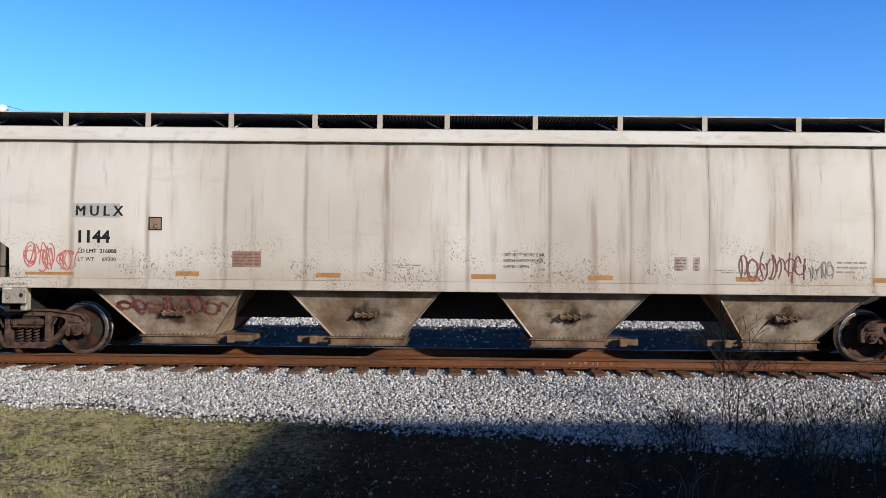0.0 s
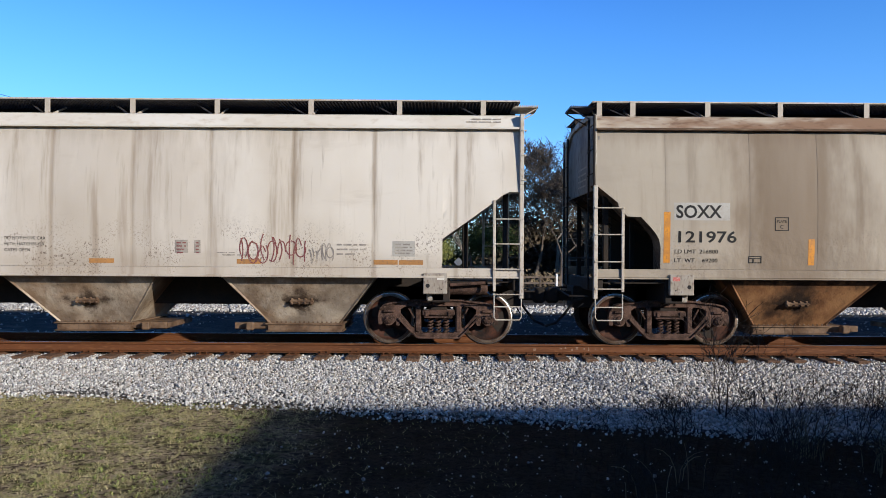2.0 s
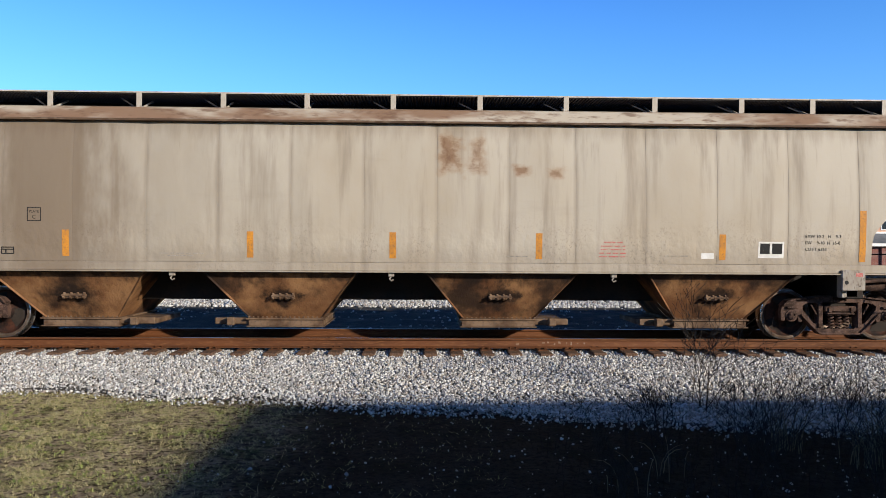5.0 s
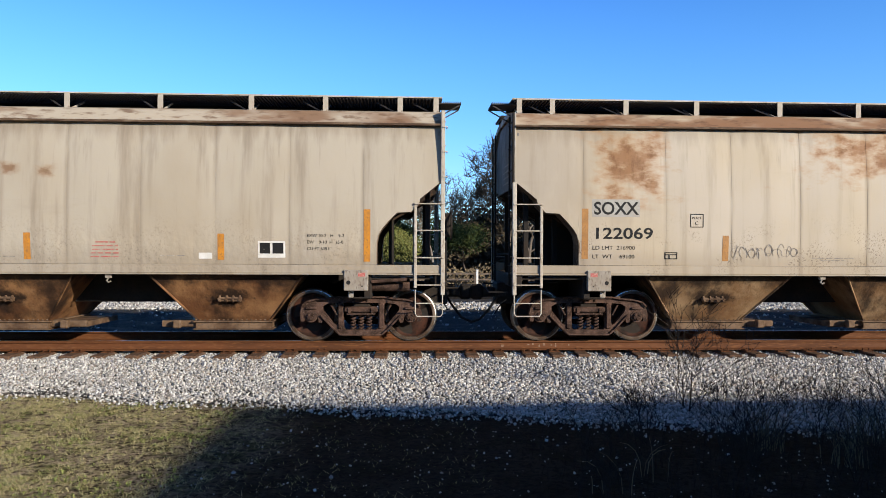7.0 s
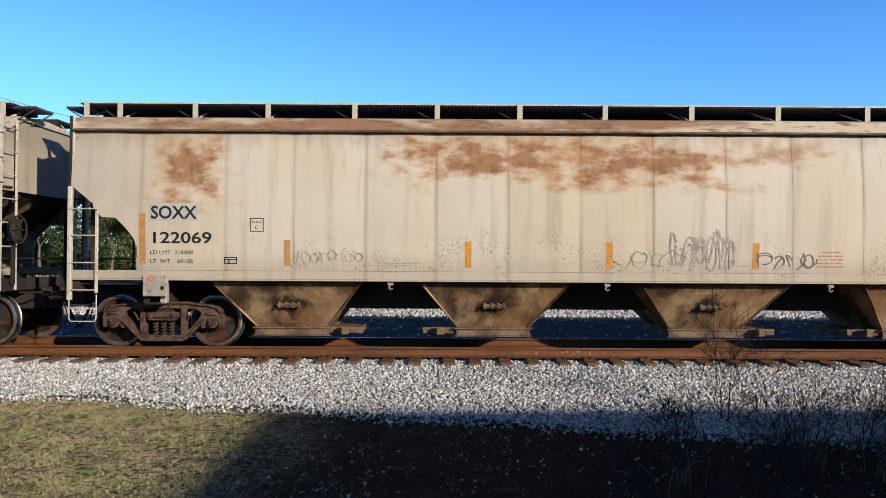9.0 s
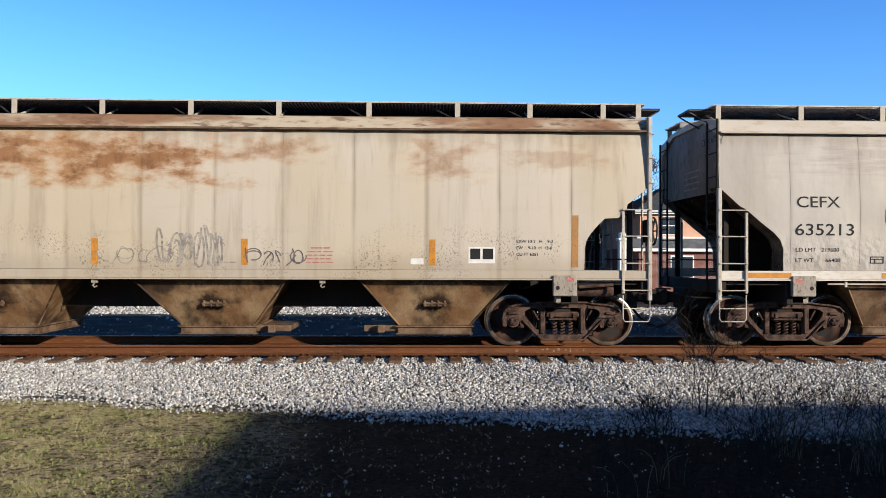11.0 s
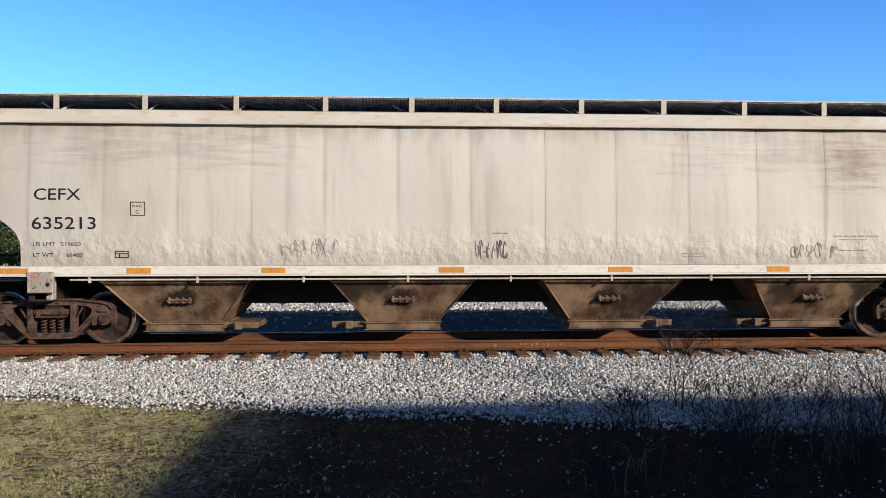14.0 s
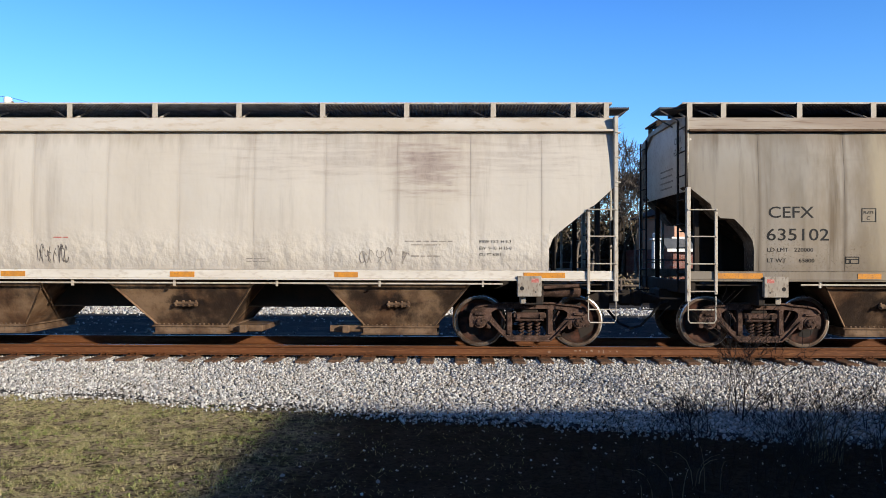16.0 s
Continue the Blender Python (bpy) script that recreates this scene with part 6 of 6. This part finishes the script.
# ---------- behind the camera: the house whose shadow lies over the foreground ----------
siding = surface("brown_siding", (0.14, 0.10, 0.08), (0.11, 0.08, 0.065), None, 1.5, 20, (1, 1, 6), 0.7)
hx0, hx1, hy0, hy1, he, hr, inset = 11.38, 62.0, -19.5, -3.5, 6.0, 9.46, 8.0
hall = thing("hip_roofed_house", "large brown house with a dark hipped roof", "house", m=pose(0, 0, 0))
part("wall", Geo().box(hx0 + 0.5, hx1 - 0.5, hy0 + 0.5, hy1 - 0.5, -0.1, he), siding, hall)
part("roof", Geo().add([(hx0, hy0, he), (hx1, hy0, he), (hx1, hy1, he), (hx0, hy1, he), (hx0 + inset, (hy0 + hy1) / 2, hr), (hx1 - inset, (hy0 + hy1) / 2, hr)],
                       [(0, 1, 5, 4), (1, 2, 5), (2, 3, 4, 5), (3, 0, 4), (0, 3, 2, 1)]), slate, hall)

# woods added behind the camera, out of view, to block low sky fill
rr = random.Random(91)
spots = []
for i in range(2600):
    a = radians(rr.uniform(168, 372))
    q = rr.uniform(66, 80)
    top = 12.5 + 2.5 * noise.noise((a * 9, 4, 0))
    spots.append(Vector((q * math.cos(a), q * math.sin(a), rr.uniform(0.0, 1.0) * top)))
solid("woods", leaf_cloud(rr, spots, 14, 1.0, 0.55).mesh("woods", leaf_dark, fix=False), leaf_dark, "dark belt of woods added out of view to block low sky light", "woods", kind="stuff")

# ---------- foreground plants ----------
blade = leaf_material("grass_blade", (0.58, 0.475, 0.27), (0.26, 0.27, 0.095))
rg = random.Random(19)
vs, fs = [], []
while len(fs) < 84000:
    x, y = rg.uniform(-8.5, 0.8), rg.uniform(5.6, 11.8)
    e = ballast_edge(x)
    if y > e + rg.uniform(-0.5, 0.2):
        continue
    tuft = 0.45 * noise.noise((x * 1.5, y * 1.5, 9)) + 0.6 * noise.noise((x * 5, y * 5, 2)) + 1.2 * noise.noise((x * 15, y * 15, 4))
    if tuft < rg.uniform(-0.2, 0.6) or rg.random() < min(0.97, max(0.0, (x + 3.4) / 2.2)):
        continue
    hgt = rg.uniform(0.010, 0.030) * (1.0 + 0.6 * tuft)
    a, lean = rg.uniform(0, 6.28), rg.uniform(0.5, 3.0)
    wx, wy = 0.0042 * math.cos(a), 0.0042 * math.sin(a)
    z = ground_height(x, y) - 0.003
    n = len(vs)
    vs += [(x - wx, y - wy, z), (x + wx, y + wy, z), (x + hgt * lean * math.sin(a), y - hgt * lean * math.cos(a), z + hgt)]
    fs.append((n, n + 1, n + 2))
solid("grass", Geo().add(vs, fs).mesh("grass", blade, fix=False), blade, "short patchy dry and green grass blades", "grass", kind="stuff")

weed_leaf = leaf_material("broad_weed_leaf", (0.20, 0.26, 0.06), (0.40, 0.42, 0.14))
vs, fs = [], []
for i in range(4200):
    x, y = rg.uniform(-7.5, -2.2), rg.uniform(5.6, 10.6)
    if noise.noise((x * 1.1, y * 1.1, 21)) + 0.7 * noise.noise((x * 4, y * 4, 8)) < rg.uniform(0.0, 0.65):
        continue
    z = ground_height(x, y)
    for j in range(rg.randint(4, 8)):
        a = rg.uniform(0, 6.28)
        r, h, s = rg.uniform(0.015, 0.055), rg.uniform(0.01, 0.04), rg.uniform(0.003, 0.007)
        c, q = math.cos(a), math.sin(a)
        n = len(vs)
        vs += [(x, y, z), (x + c * r * 0.6 - q * s, y + q * r * 0.6 + c * s, z + h), (x + c * r, y + q * r, z + h * 0.8), (x + c * r * 0.6 + q * s, y + q * r * 0.6 - c * s, z + h)]
        fs.append((n, n + 1, n + 2, n + 3))
solid("weeds", Geo().add(vs, fs).mesh("weeds", weed_leaf, fix=False), weed_leaf, "low green broad-leaved weeds in the grass", "weed", kind="stuff")

spots = []
for i in range(520):
    x, y = rg.uniform(-2.6, 6.0), rg.uniform(5.6, 9.2)
    sz = rg.uniform(0.005, 0.014) * (1.0 if rg.random() < 0.93 else 1.8)
    spots.append((x, y, ground_height(x, y) + sz * 0.2, sz))
stones("scattered_stones", spots, "pale stones scattered over the shaded earth", bpy.data.materials["crushed_granite"])
twig = surface("dry_twig", (0.045, 0.034, 0.026), (0.028, 0.021, 0.017), None, 8, 40, (1, 1, 1), 0.9)


def dry_shrub(x, y, height, seed, count):
    """A leafless shrub of thin forking stalks."""
    rr = random.Random(seed)
    s_ = thing("dry_shrub", "leafless dark dry shrub at the edge of the ballast", "shrub", "dry shrubs by the track", pose(x, y, ground_height(x, y)))
    for i in range(count):
        g, tips = Geo(), []
        p = Vector((rr.gauss(0, 0.12), rr.gauss(0, 0.12), -0.02))
        d = Vector((rr.gauss(0, 0.35), rr.gauss(0, 0.35), 1)).normalized()
        branches(g, rr, p, d, height * rr.uniform(0.30, 0.5), 0.007, 3, tips, 0.0022 if height < 1.2 else 0.0032)
        part("stem", g.mesh("stem", twig, 60, fix=False), None, s_)


for x, y, h, seed, n in ((3.75, 9.6, 1.6, 41, 8), (4.3, 8.6, 0.8, 42, 7), (2.6, 8.3, 0.75, 43, 10), (5.2, 9.0, 0.7, 44, 4), (4.9, 7.2, 0.9, 45, 8), (3.3, 7.0, 0.7, 46, 8),
                         (2.0, 7.4, 0.45, 47, 6), (6.2, 8.2, 0.8, 48, 5), (3.0, 9.0, 0.6, 49, 4), (5.9, 9.6, 0.4, 50, 3), (4.1, 9.7, 0.5, 51, 3), (1.7, 6.4, 0.35, 52, 6), (4.6, 9.3, 0.6, 53, 3), (5.4, 7.9, 0.95, 54, 10), (3.7, 7.9, 0.8, 55, 10), (6.6, 9.0, 0.6, 56, 3), (2.2, 8.8, 0.45, 57, 4), (5.0, 8.4, 0.7, 58, 6), (2.9, 6.5, 0.6, 59, 8), (4.2, 6.6, 0.7, 60, 9)):
    dry_shrub(x, y, h, seed, n)
g = Geo()
for i in range(420):
    x, y = rg.uniform(1.2, 6.8), rg.uniform(5.6, 8.3)
    z, h, a = ground_height(x, y), rg.uniform(0.15, 0.5), rg.uniform(0, 6.28)
    l = h * rg.uniform(0.2, 0.9)
    g.tube([(x, y, z - 0.02), (x + 0.3 * l * math.cos(a), y + 0.3 * l * math.sin(a), z + 0.7 * h), (x + l * math.cos(a), y + l * math.sin(a), z + h)], [0.004, 0.003, 0.0015], 3, caps=False)
for cx, cy, n_ in ((2.3, 7.0, 5), (4.0, 8.0, 24), (1.9, 6.5, 4), (4.6, 7.4, 30), (5.4, 8.2, 22)):
    for i in range(n_):
        x, y = cx + rg.gauss(0, 0.10), cy + rg.gauss(0, 0.10)
        z, h, a = ground_height(x, y), rg.uniform(0.25, 0.75), rg.uniform(0, 6.28)
        l = h * rg.uniform(0.3, 0.9)
        pts = [(x + l * u * u * math.cos(a), y + l * u * u * math.sin(a), z - 0.02 + h * (1.6 * u - 0.75 * u * u)) for u in (0, 0.3, 0.55, 0.8, 1.0)]
        g.tube(pts, [0.006, 0.005, 0.005, 0.004, 0.002], 3, mat=1, caps=False)
solid("dry_stalks", g.mesh("dry_stalks", [twig, leaf_dry], fix=False), twig, "dead brown stalks and long dry grass", "dry grass", kind="stuff")


# ---------- what moves ----------
TRAVEL = [(0.0, 0.0), (0.5, -2.103), (1.0, -4.251), (1.5, -6.37), (2.0, -8.28), (2.5, -10.33), (3.0, -12.54), (3.5, -14.60), (6.0, -24.50), (6.5, -26.57), (7.0, -28.77),
          (7.5, -30.66), (8.0, -32.72), (10.5, -43.05), (11.0, -45.15), (11.5, -47.05), (12.0, -49.09), (12.5, -51.25), (13.0, -53.40), (13.5, -55.55), (14.0, -57.56),
          (14.5, -59.63), (15.0, -61.67), (15.5, -63.79), (16.0, -65.95)]


def travelled(t):
    """How far the train has moved along the track, by a smooth curve through the rows."""
    n = len(TRAVEL)
    i = max(k for k in range(n - 1) if TRAVEL[k][0] <= t + 1e-9)
    slope = []
    for k in (i, i + 1):
        a, b = TRAVEL[max(k - 1, 0)], TRAVEL[min(k + 1, n - 1)]
        slope.append((b[1] - a[1]) / (b[0] - a[0]))
    (t0, p0), (t1, p1) = TRAVEL[i], TRAVEL[i + 1]
    h = t1 - t0
    s = (t - t0) / h
    return (p0 * (1 + 2 * s) * (1 - s) ** 2 + slope[0] * h * s * (1 - s) ** 2 + p1 * s * s * (3 - 2 * s) + slope[1] * h * s * s * (s - 1))


def motions():
    times = [i / 10 for i in range(161)]
    way = [(t, travelled(t)) for t in times]
    for kind, (x0, _) in SPECS.items():
        walk(CARS[kind], [(t, pose(x0 + p, YT, ZR)) for t, p in way])
    for ws, q, a0 in WHEELSETS:
        walk(ws, [(t, pose(q, 0, 0, 0, math.degrees(a0 + p / R_WHEEL), 0)) for t, p in way])


motions()
